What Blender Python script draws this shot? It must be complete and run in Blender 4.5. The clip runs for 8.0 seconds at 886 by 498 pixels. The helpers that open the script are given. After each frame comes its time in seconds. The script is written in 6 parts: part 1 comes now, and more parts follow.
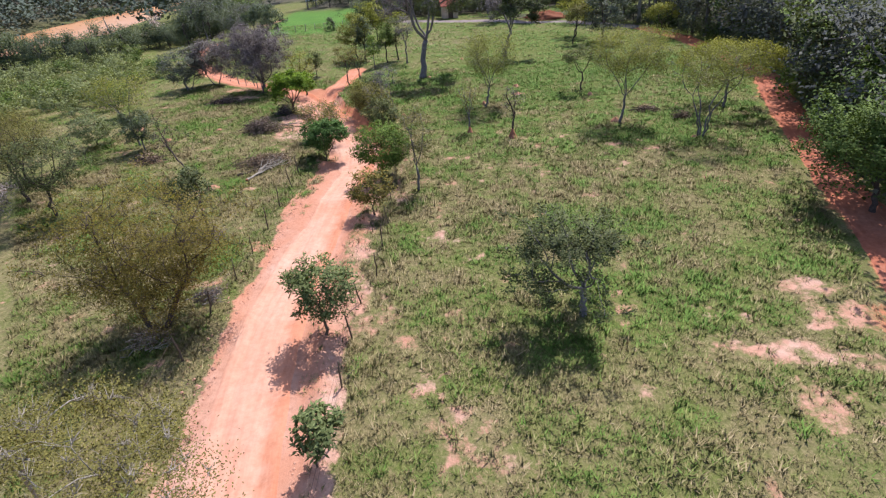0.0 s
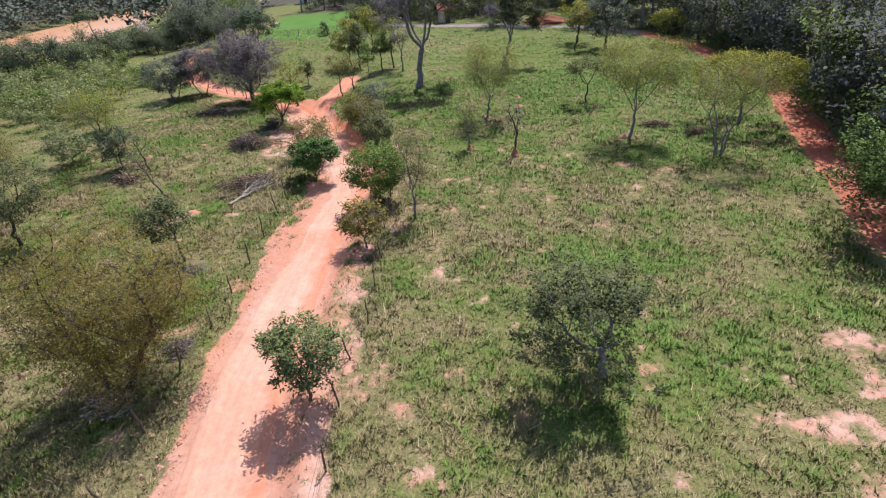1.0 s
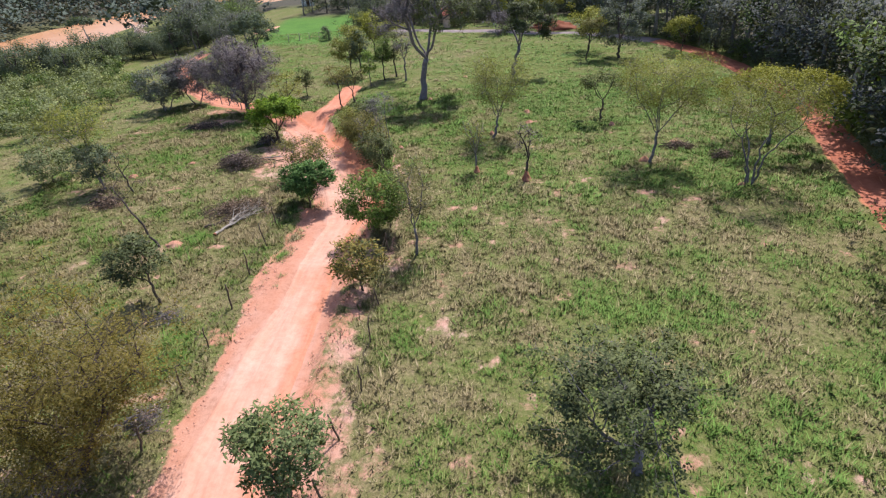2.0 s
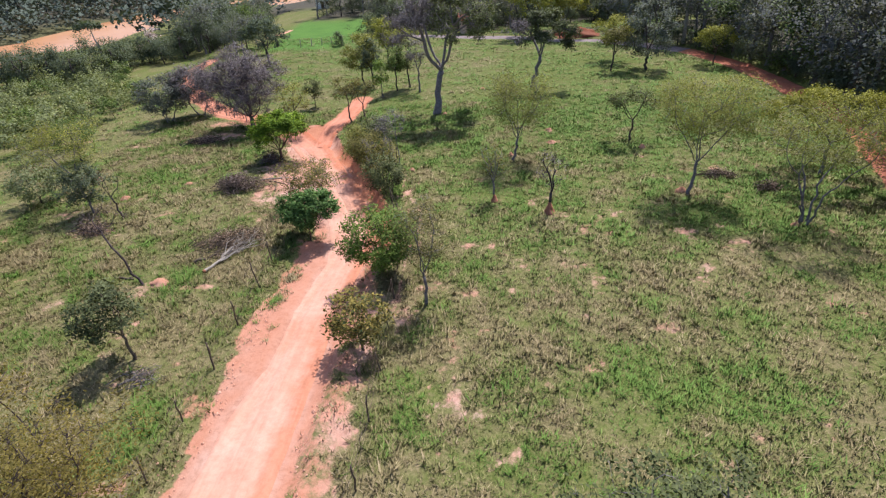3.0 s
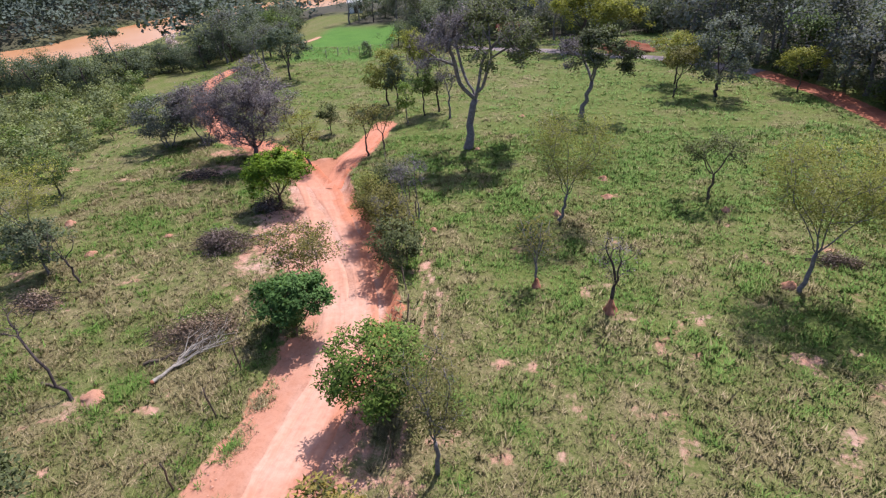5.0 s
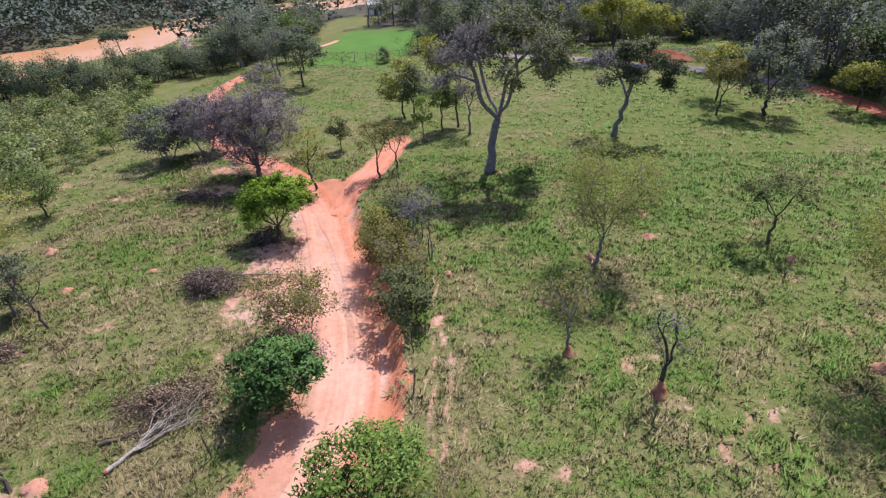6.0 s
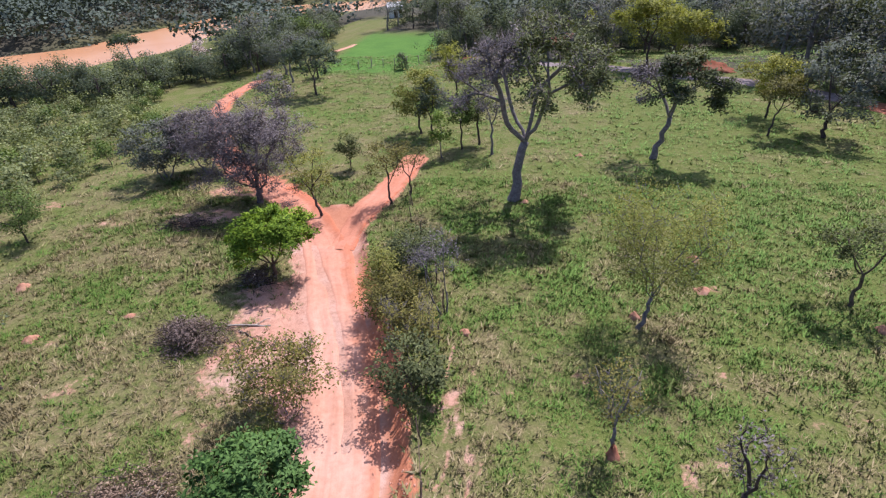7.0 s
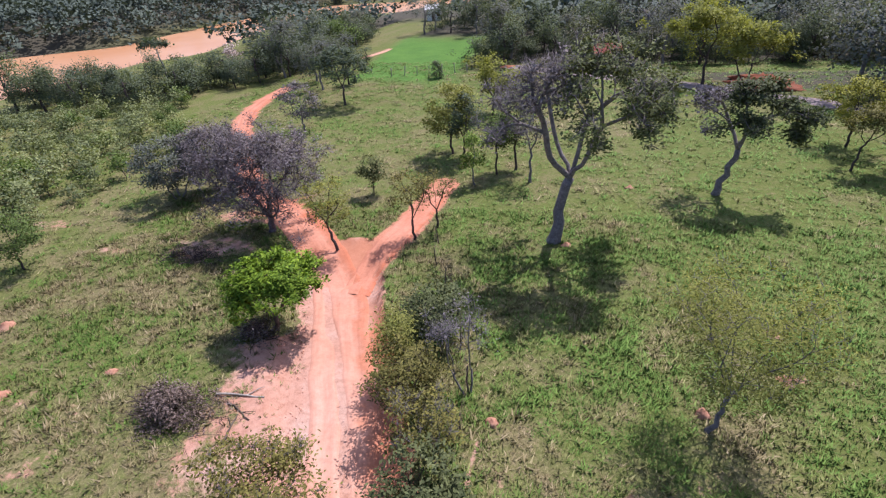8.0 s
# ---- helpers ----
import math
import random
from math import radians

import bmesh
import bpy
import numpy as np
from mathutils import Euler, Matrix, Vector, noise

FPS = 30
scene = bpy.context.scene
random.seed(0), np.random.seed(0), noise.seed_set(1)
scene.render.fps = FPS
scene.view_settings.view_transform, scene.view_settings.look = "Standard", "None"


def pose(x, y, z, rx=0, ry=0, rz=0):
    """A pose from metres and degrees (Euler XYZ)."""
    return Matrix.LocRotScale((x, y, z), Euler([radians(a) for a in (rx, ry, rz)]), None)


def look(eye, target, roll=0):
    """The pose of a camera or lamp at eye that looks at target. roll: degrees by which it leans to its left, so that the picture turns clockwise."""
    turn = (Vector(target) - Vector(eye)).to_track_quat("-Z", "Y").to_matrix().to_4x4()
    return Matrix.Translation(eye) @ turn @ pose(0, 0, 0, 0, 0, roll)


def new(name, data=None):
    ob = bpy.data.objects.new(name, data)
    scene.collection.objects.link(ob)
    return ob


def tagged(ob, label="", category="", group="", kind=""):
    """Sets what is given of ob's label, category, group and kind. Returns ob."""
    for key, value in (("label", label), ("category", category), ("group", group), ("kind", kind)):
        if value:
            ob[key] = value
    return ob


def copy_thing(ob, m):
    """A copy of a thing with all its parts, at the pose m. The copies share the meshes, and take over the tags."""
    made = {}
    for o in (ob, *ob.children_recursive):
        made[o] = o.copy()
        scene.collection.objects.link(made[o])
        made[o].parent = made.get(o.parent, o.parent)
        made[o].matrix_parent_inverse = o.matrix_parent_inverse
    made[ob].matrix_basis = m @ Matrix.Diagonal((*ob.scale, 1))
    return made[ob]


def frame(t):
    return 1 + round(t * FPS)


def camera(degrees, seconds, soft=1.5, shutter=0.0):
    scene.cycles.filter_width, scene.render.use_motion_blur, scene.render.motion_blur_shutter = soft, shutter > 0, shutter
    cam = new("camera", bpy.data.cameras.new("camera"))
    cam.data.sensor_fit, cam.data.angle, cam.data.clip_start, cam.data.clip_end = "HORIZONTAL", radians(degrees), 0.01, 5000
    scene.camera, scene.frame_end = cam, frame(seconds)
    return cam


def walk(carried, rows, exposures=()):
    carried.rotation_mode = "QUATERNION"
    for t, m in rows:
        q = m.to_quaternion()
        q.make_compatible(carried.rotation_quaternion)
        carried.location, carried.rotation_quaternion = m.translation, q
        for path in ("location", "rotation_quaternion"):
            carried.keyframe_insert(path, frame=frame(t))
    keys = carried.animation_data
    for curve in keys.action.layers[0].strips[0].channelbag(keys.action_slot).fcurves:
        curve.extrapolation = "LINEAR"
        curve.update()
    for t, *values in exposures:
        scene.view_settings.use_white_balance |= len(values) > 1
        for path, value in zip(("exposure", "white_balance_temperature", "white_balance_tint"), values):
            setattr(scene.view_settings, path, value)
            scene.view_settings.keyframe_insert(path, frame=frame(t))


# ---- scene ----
cam = camera(80.6, 8.0, soft=1.25)
METRES, EYE, TILT, LEAN, TURN = 32.33, 13.0, 0.0, 0.0, 4.3
ROWS = [
    (0.0, 0.0, 0.0, 0.0, -2.57, -30.84, 4.31),
    (0.5, 0.0009, 0.0455, 0.004, -2.78, -30.85, 4.29),
    (1.0, 0.0023, 0.0947, 0.0087, -2.93, -30.84, 4.27),
    (1.5, 0.0042, 0.1468, 0.0131, -2.83, -30.82, 4.22),
    (3.0, 0.0102, 0.3186, 0.026, -0.76, -30.57, 4.05),
    (3.5, 0.0133, 0.3813, 0.0296, 0.33, -30.49, 3.98),
    (4.0, 0.0154, 0.4455, 0.032, 1.18, -30.41, 3.95),
    (4.5, 0.017, 0.5114, 0.0338, 2.0, -30.35, 3.94),
    (6.0, 0.0115, 0.7159, 0.039, 5.38, -30.08, 3.78),
    (6.5, 0.005, 0.785, 0.0398, 6.19, -30.01, 3.76),
    (7.0, -0.0034, 0.8556, 0.0403, 7.56, -29.88, 3.69),
    (7.5, -0.0112, 0.9258, 0.045, 9.5, -29.79, 3.62),
    (8.0, -0.019, 0.9963, 0.0494, 11.57, -29.65, 3.5),
]
EXPOSURE = 0.26
walk(cam, [(t, pose(0, 0, EYE, TILT, LEAN, TURN) @ pose(METRES * x, METRES * y, METRES * z, 90 + pitch, roll, yaw)) for t, x, y, z, yaw, pitch, roll in ROWS],
     exposures=[(0.0, EXPOSURE, 6150, 12), (3.5, EXPOSURE - 0.03, 6130, 13), (6.0, EXPOSURE - 0.05, 6020, 16), (8.0, EXPOSURE - 0.04, 5930, 19)])

# ---- sky and sun ----
SUN_ELEVATION, SUN_AZIMUTH = radians(60), radians(24)  # azimuth clockwise from +y
world = bpy.data.worlds.new("sky")
scene.world = world
world.use_nodes = True
wn = world.node_tree.nodes
sky = wn.new("ShaderNodeTexSky")
sky.sky_type = "NISHITA"
sky.sun_disc = False
sky.sun_elevation = SUN_ELEVATION
sky.sun_rotation = SUN_AZIMUTH
sky.air_density, sky.dust_density, sky.ozone_density = 1.0, 1.6, 1.0
world.node_tree.links.new(sky.outputs[0], wn["Background"].inputs[0])
wn["Background"].inputs[1].default_value = 0.15
sun_data = bpy.data.lights.new("sun", "SUN")
sun_data.energy, sun_data.angle, sun_data.color = 4.4, radians(0.53), (1.0, 0.95, 0.88)
sun = new("sun", sun_data)
to_sun = Vector((math.sin(SUN_AZIMUTH) * math.cos(SUN_ELEVATION), math.cos(SUN_AZIMUTH) * math.cos(SUN_ELEVATION), math.sin(SUN_ELEVATION)))
sun.matrix_world = look(to_sun * 120, (0, 0, 0))


# ---- materials ----
def material(name, rough=0.9, spec=0.2):
    m = bpy.data.materials.new(name)
    m.use_nodes = True
    nt = m.node_tree
    b = nt.nodes["Principled BSDF"]
    b.inputs["Roughness"].default_value = rough
    b.inputs["Specular IOR Level"].default_value = spec
    return m, nt, b


def node(nt, kind, **sets):
    n = nt.nodes.new(kind)
    for k, v in sets.items():
        n.inputs[k.replace("_", " ")].default_value = v
    return n


def noise_node(nt, scale, detail=4.0, rough=0.6, coord="Object"):
    tc = nt.nodes.new("ShaderNodeTexCoord")
    n = node(nt, "ShaderNodeTexNoise", Scale=scale, Detail=detail, Roughness=rough)
    nt.links.new(tc.outputs[coord], n.inputs["Vector"])
    return n.outputs["Fac"]


def ramp(nt, fac, stops):
    r = nt.nodes.new("ShaderNodeValToRGB")
    e = r.color_ramp.elements
    while len(e) < len(stops):
        e.new(0.5)
    for el, (p, c) in zip(e, stops):
        el.position, el.color = p, (*c, 1)
    nt.links.new(fac, r.inputs[0])
    return r.outputs[0]


def mix(nt, fac, a, b, mode="MIX"):
    n = nt.nodes.new("ShaderNodeMix")
    n.data_type, n.blend_type = "RGBA", mode
    for sock, v in ((n.inputs[0], fac), (n.inputs[6], a), (n.inputs[7], b)):
        if isinstance(v, (int, float)):
            sock.default_value = v
        elif isinstance(v, tuple):
            sock.default_value = (*v, 1)
        else:
            nt.links.new(v, sock)
    return n.outputs[2]


def maths(nt, op, a, b=0.0, clamp=False):
    n = nt.nodes.new("ShaderNodeMath")
    n.operation, n.use_clamp = op, clamp
    for sock, v in zip(n.inputs, (a, b)):
        if isinstance(v, (int, float)):
            sock.default_value = v
        else:
            nt.links.new(v, sock)
    return n.outputs[0]


def attribute(nt, name):
    n = nt.nodes.new("ShaderNodeAttribute")
    n.attribute_name = name
    return n.outputs["Fac"]


def bump(nt, b, height, strength, distance):
    n = node(nt, "ShaderNodeBump", Strength=strength, Distance=distance)
    nt.links.new(height, n.inputs["Height"])
    nt.links.new(n.outputs[0], b.inputs["Normal"])


def leaf_material(name, dark, light, see_through=0.3, rough=0.55, patch=1.2):
    """Leaves: a colour of its own for each leaf, larger drifts of tone over the crown, some light through the blade."""
    m, nt, b = material(name, max(rough, 0.65), 0.12)
    g = nt.nodes.new("ShaderNodeNewGeometry")
    per_leaf = ramp(nt, g.outputs["Random Per Island"], [(0.0, dark), (0.75, light), (1.0, tuple(min(1, c * 1.35) for c in light))])
    drift = noise_node(nt, patch, 3)
    oi = nt.nodes.new("ShaderNodeObjectInfo")
    tone = maths(nt, "ADD", maths(nt, "MULTIPLY", drift, 0.7), maths(nt, "MULTIPLY", oi.outputs["Random"], 0.35))
    tint = ramp(nt, tone, [(0.25, (0.72, 0.74, 0.8)), (0.75, (1.22, 1.16, 0.95))])
    col = mix(nt, 1.0, per_leaf, tint, "MULTIPLY")
    nt.links.new(col, b.inputs["Base Color"])
    tr = nt.nodes.new("ShaderNodeBsdfTranslucent")
    nt.links.new(mix(nt, 1.0, col, (1.15, 1.2, 0.6), "MULTIPLY"), tr.inputs["Color"])
    ms = nt.nodes.new("ShaderNodeMixShader")
    ms.inputs[0].default_value = see_through * 0.6
    nt.links.new(b.outputs[0], ms.inputs[1])
    nt.links.new(tr.outputs[0], ms.inputs[2])
    nt.links.new(ms.outputs[0], nt.nodes["Material Output"].inputs[0])
    return m


def bark_material(name, dark, light, scale=6.0):
    m, nt, b = material(name, 0.9, 0.15)
    f = noise_node(nt, scale, 6, 0.7)
    nt.links.new(ramp(nt, f, [(0.3, dark), (0.68, light)]), b.inputs["Base Color"])
    bump(nt, b, noise_node(nt, scale * 4, 5, 0.7), 0.8, 0.03)
    return m


def soil_color(nt, packed=False):
    """Red-orange latosol: pale dusty crust over deeper red, with pebbles and drifts."""
    large = noise_node(nt, 0.3, 5, 0.65)
    fine = noise_node(nt, 4.0, 7, 0.75)
    if packed:
        base = ramp(nt, large, [(0.3, (0.585, 0.292, 0.198)), (0.5, (0.64, 0.348, 0.255)), (0.7, (0.67, 0.392, 0.302))])
    else:
        base = ramp(nt, large, [(0.28, (0.5, 0.25, 0.17)), (0.5, (0.55, 0.305, 0.225)), (0.7, (0.6, 0.4, 0.325))])
    low = (0.84, 0.80, 0.78) if packed else (0.74, 0.66, 0.61)
    grain = ramp(nt, fine, [(0.3, low), (0.52, (0.98, 0.98, 0.98)), (0.72, (1.1, 1.1, 1.1))])
    return mix(nt, 1.0, base, grain, "MULTIPLY")


def soil_material(name, gain=(1, 1, 1), packed=False):
    m, nt, b = material(name, 0.95, 0.1)
    nt.links.new(mix(nt, 1.0, soil_color(nt, packed), gain, "MULTIPLY"), b.inputs["Base Color"])
    h = maths(nt, "ADD", maths(nt, "MULTIPLY", noise_node(nt, 2.0, 6, 0.7), 0.6), maths(nt, "MULTIPLY", noise_node(nt, 14.0, 4, 0.7), 0.3))
    bump(nt, b, h, 0.6, 0.08)
    return m


def road_material(name, redden):
    """Packed earth: pale dusty wheel tracks, redder crown and edges, streaked along the way."""
    m, nt, b = material(name, 0.95, 0.1)
    xyz = nt.nodes.new("ShaderNodeCombineXYZ")
    nt.links.new(maths(nt, "MULTIPLY", attribute(nt, "across"), 3.2), xyz.inputs[0])
    nt.links.new(maths(nt, "MULTIPLY", attribute(nt, "along"), 0.22), xyz.inputs[1])
    streak = node(nt, "ShaderNodeTexNoise", Scale=1.0, Detail=5.0, Roughness=0.65)
    nt.links.new(xyz.outputs[0], streak.inputs["Vector"])
    base = soil_color(nt, True)
    line = ramp(nt, streak.outputs["Fac"], [(0.3, (0.88, 0.81, 0.78)), (0.5, (1.0, 0.985, 0.97)), (0.68, (1.04, 1.06, 1.07))])
    # right edge redder: bank soil, plus shaded earth's red put into the colour
    edge = maths(nt, "ADD", attribute(nt, "across"), maths(nt, "MULTIPLY", maths(nt, "SUBTRACT", noise_node(nt, 0.9, 4, 0.7), 0.5), 1.6))
    tone = ramp(nt, edge, [(0.55, (1.0, 1.0, 1.0)), (1.0, (0.92, 0.74, 0.64))])
    red = node(nt, "ShaderNodeMapRange")
    red.inputs["From Min"].default_value, red.inputs["From Max"].default_value = redden
    nt.links.new(attribute(nt, "along"), red.inputs["Value"])
    earth = mix(nt, red.outputs[0], mix(nt, 1.0, base, line, "MULTIPLY"), mix(nt, 1.0, mix(nt, 1.0, base, line, "MULTIPLY"), (0.93, 0.74, 0.66), "MULTIPLY"))
    nt.links.new(mix(nt, 1.0, earth, tone, "MULTIPLY"), b.inputs["Base Color"])
    h = maths(nt, "ADD", maths(nt, "MULTIPLY", streak.outputs["Fac"], 0.8), maths(nt, "MULTIPLY", noise_node(nt, 9.0, 5, 0.7), 0.2))
    bump(nt, b, h, 0.25, 0.05)
    return m


def ground_material():
    """Thin turf over red soil: the masks 'bare' and 'lush' of the mesh say where soil or green shows."""
    m, nt, b = material("turf", 0.95, 0.1)
    fine = noise_node(nt, 8.0, 6, 0.8)
    mid = noise_node(nt, 0.5, 5, 0.65)
    dry = ramp(nt, fine, [(0.34, (0.125, 0.112, 0.048)), (0.5, (0.195, 0.165, 0.078)), (0.66, (0.34, 0.262, 0.15))])
    green = ramp(nt, fine, [(0.34, (0.08, 0.105, 0.025)), (0.5, (0.122, 0.148, 0.037)), (0.66, (0.21, 0.205, 0.075))])
    tuft = maths(nt, "MULTIPLY", maths(nt, "SUBTRACT", noise_node(nt, 2.6, 3, 0.6), 0.5), 2.2)
    patch = maths(nt, "MULTIPLY", maths(nt, "SUBTRACT", mid, 0.5), 1.1)
    lush = maths(nt, "ADD", attribute(nt, "lush"), maths(nt, "ADD", tuft, patch), True)
    mown = ramp(nt, fine, [(0.36, (0.072, 0.17, 0.03)), (0.64, (0.13, 0.24, 0.052))])
    mown = mix(nt, 1.0, mown, ramp(nt, noise_node(nt, 0.25, 4, 0.6), [(0.3, (0.78, 0.8, 0.8)), (0.7, (1.1, 1.05, 1.0))]), "MULTIPLY")
    turf = mix(nt, attribute(nt, "lawn"), mix(nt, lush, dry, green), mown)
    edge = maths(nt, "ADD", attribute(nt, "bare"), maths(nt, "MULTIPLY", maths(nt, "SUBTRACT", noise_node(nt, 1.6, 6, 0.75), 0.5), 1.3))
    cover = node(nt, "ShaderNodeMapRange")
    cover.inputs["From Min"].default_value, cover.inputs["From Max"].default_value = 0.4, 0.62
    nt.links.new(edge, cover.inputs["Value"])
    soil = mix(nt, attribute(nt, "cut"), soil_color(nt), mix(nt, noise_node(nt, 2.5, 5, 0.7), (0.42, 0.135, 0.07), (0.62, 0.27, 0.155)))
    floor = ramp(nt, fine, [(0.3, (0.05, 0.047, 0.038)), (0.7, (0.115, 0.098, 0.074))])
    col = mix(nt, attribute(nt, "litter"), mix(nt, cover.outputs[0], turf, soil), floor)
    nt.links.new(col, b.inputs["Base Color"])
    h = maths(nt, "ADD", fine, maths(nt, "MULTIPLY", noise_node(nt, 12.0, 4, 0.7), 0.4))
    bump(nt, b, h, 0.45, 0.07)
    return m


def grass_material():
    m, nt, b = material("grass_blades", 0.7, 0.2)
    g = nt.nodes.new("ShaderNodeNewGeometry")
    own = g.outputs["Random Per Island"]
    vivid = ramp(nt, own, [(0.0, (0.082, 0.16, 0.025)), (0.6, (0.128, 0.225, 0.038)), (1.0, (0.185, 0.29, 0.06))])
    green = ramp(nt, own, [(0.0, (0.13, 0.15, 0.042)), (0.6, (0.19, 0.208, 0.06)), (1.0, (0.28, 0.285, 0.1))])
    straw = ramp(nt, own, [(0.0, (0.19, 0.155, 0.075)), (0.6, (0.285, 0.23, 0.115)), (1.0, (0.44, 0.35, 0.21))])
    dry = attribute(nt, "dry")
    col = mix(nt, maths(nt, "MULTIPLY", dry, 3.5, True), vivid, green)
    col = mix(nt, maths(nt, "MULTIPLY", maths(nt, "SUBTRACT", dry, 0.36), 2.2, True), col, straw)
    nt.links.new(col, b.inputs["Base Color"])
    tr = nt.nodes.new("ShaderNodeBsdfTranslucent")
    nt.links.new(col, tr.inputs["Color"])
    ms = nt.nodes.new("ShaderNodeMixShader")
    ms.inputs[0].default_value = 0.15
    nt.links.new(b.outputs[0], ms.inputs[1])
    nt.links.new(tr.outputs[0], ms.inputs[2])
    nt.links.new(ms.outputs[0], nt.nodes["Material Output"].inputs[0])
    return m


def plain_material(name, a, c, scale, rough=0.9):
    m, nt, b = material(name, rough, 0.2)
    nt.links.new(ramp(nt, noise_node(nt, scale, 5, 0.65), [(0.3, a), (0.7, c)]), b.inputs["Base Color"])
    bump(nt, b, noise_node(nt, scale * 5, 4, 0.7), 0.4, 0.02)
    return m


def water_material():
    m, nt, b = material("muddy_water", 0.25, 0.3)
    f = noise_node(nt, 0.03, 4, 0.6)
    nt.links.new(ramp(nt, f, [(0.3, (0.64, 0.30, 0.14)), (0.7, (0.74, 0.41, 0.23))]), b.inputs["Base Color"])
    bump(nt, b, noise_node(nt, 1.2, 3, 0.6), 0.15, 0.05)
    return m


TURF, GRASS, WATER = ground_material(), grass_material(), water_material()
ROAD_SOIL, BRANCH_SOIL = road_material("packed_red_soil", (72, 94)), road_material("loose_red_soil", (-30, -20))
LOW_MOUND_SOIL = soil_material("old_mound_soil", (0.9, 0.83, 0.76))
MOUND_SOIL = soil_material("termite_soil", (0.72, 0.56, 0.48))
LANE_SOIL = soil_material("lane_red_soil", (0.78, 0.5, 0.42))
BANK_SOIL = soil_material("red_bank_soil", (0.46, 0.31, 0.26))
GRAVEL = plain_material("grey_lane_gravel", (0.20, 0.155, 0.15), (0.31, 0.25, 0.25), 0.8)
LEAF = {
    "grey_green": leaf_material("leaf_grey_green", (0.07, 0.085, 0.038), (0.145, 0.165, 0.075)),
    "olive": leaf_material("leaf_olive", (0.15, 0.16, 0.035), (0.29, 0.29, 0.075), 0.4),
    "brown_olive": leaf_material("leaf_brown_olive", (0.1, 0.096, 0.03), (0.19, 0.175, 0.058), 0.35),
    "mango": leaf_material("leaf_bright_green", (0.085, 0.165, 0.018), (0.23, 0.33, 0.035), 0.3, 0.45, 2.0),
    "deep": leaf_material("leaf_deep_green", (0.038, 0.086, 0.026), (0.095, 0.172, 0.056), 0.25, 0.45),
    "mid": leaf_material("leaf_mid_green", (0.06, 0.1, 0.025), (0.135, 0.19, 0.055)),
    "fresh": leaf_material("leaf_fresh_green", (0.075, 0.14, 0.025), (0.175, 0.25, 0.055)),
    # both forest greens are lightened and blued: distance haze put into the leaf colour
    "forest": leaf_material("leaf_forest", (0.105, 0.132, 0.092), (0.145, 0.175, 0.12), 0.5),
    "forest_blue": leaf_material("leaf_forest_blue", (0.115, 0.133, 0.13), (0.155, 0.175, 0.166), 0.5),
    # pale bluish tone: air haze over the far crowns put into the colour
    "canopy": leaf_material("leaf_hazed_canopy", (0.085, 0.108, 0.092), (0.11, 0.136, 0.114), 0.15, 0.7, 0.12),
    "scrub": leaf_material("leaf_scrub", (0.15, 0.18, 0.084), (0.245, 0.275, 0.14), 0.4, 0.7, 0.5),
    "lime": leaf_material("leaf_lime", (0.16, 0.165, 0.03), (0.275, 0.27, 0.06), 0.45),
    "far_lime": leaf_material("leaf_dull_lime", (0.19, 0.2, 0.052), (0.32, 0.325, 0.1), 0.7),
    "bronze": leaf_material("leaf_bronze_olive", (0.16, 0.135, 0.036), (0.3, 0.245, 0.072), 0.8),
    "dusky": leaf_material("leaf_dusky_green", (0.055, 0.07, 0.032), (0.12, 0.14, 0.066), 0.25),
    "sapling": leaf_material("leaf_sapling", (0.07, 0.1, 0.04), (0.165, 0.2, 0.095), 0.3),
    "ash": leaf_material("leaf_ash_green", (0.1, 0.11, 0.088), (0.2, 0.212, 0.175), 0.2),
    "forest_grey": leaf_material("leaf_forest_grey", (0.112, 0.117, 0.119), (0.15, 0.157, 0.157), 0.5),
    "turning": leaf_material("leaf_turning_yellow", (0.06, 0.085, 0.03), (0.32, 0.25, 0.07), 0.3),
    "grey": leaf_material("leaf_withered_grey", (0.115, 0.1, 0.112), (0.22, 0.192, 0.215), 0.2),
    "blossom": leaf_material("faded_pink_blossom", (0.3, 0.22, 0.25), (0.62, 0.5, 0.54), 0.2),
    "brown": leaf_material("leaf_dead_brown", (0.13, 0.09, 0.075), (0.3, 0.22, 0.19), 0.15),
}
BARK = {
    "grey": bark_material("bark_grey", (0.095, 0.08, 0.082), (0.28, 0.25, 0.255)),
    "brown": bark_material("bark_brown", (0.06, 0.045, 0.035), (0.19, 0.145, 0.11)),
    "dark": bark_material("bark_dark", (0.04, 0.03, 0.03), (0.12, 0.09, 0.085)),
    "silver": bark_material("bark_silver", (0.1, 0.083, 0.086), (0.3, 0.26, 0.265)),
    "plum": bark_material("bark_plum", (0.075, 0.056, 0.06), (0.21, 0.17, 0.19)),
    "pale": bark_material("bark_pale", (0.25, 0.21, 0.175), (0.5, 0.44, 0.385)),
}


# ---- building helpers ----
def lattice(ix, iy, seed):
    s = np.sin(ix * 127.1 + iy * 311.7 + seed * 74.7) * 43758.5453
    return s - np.floor(s)


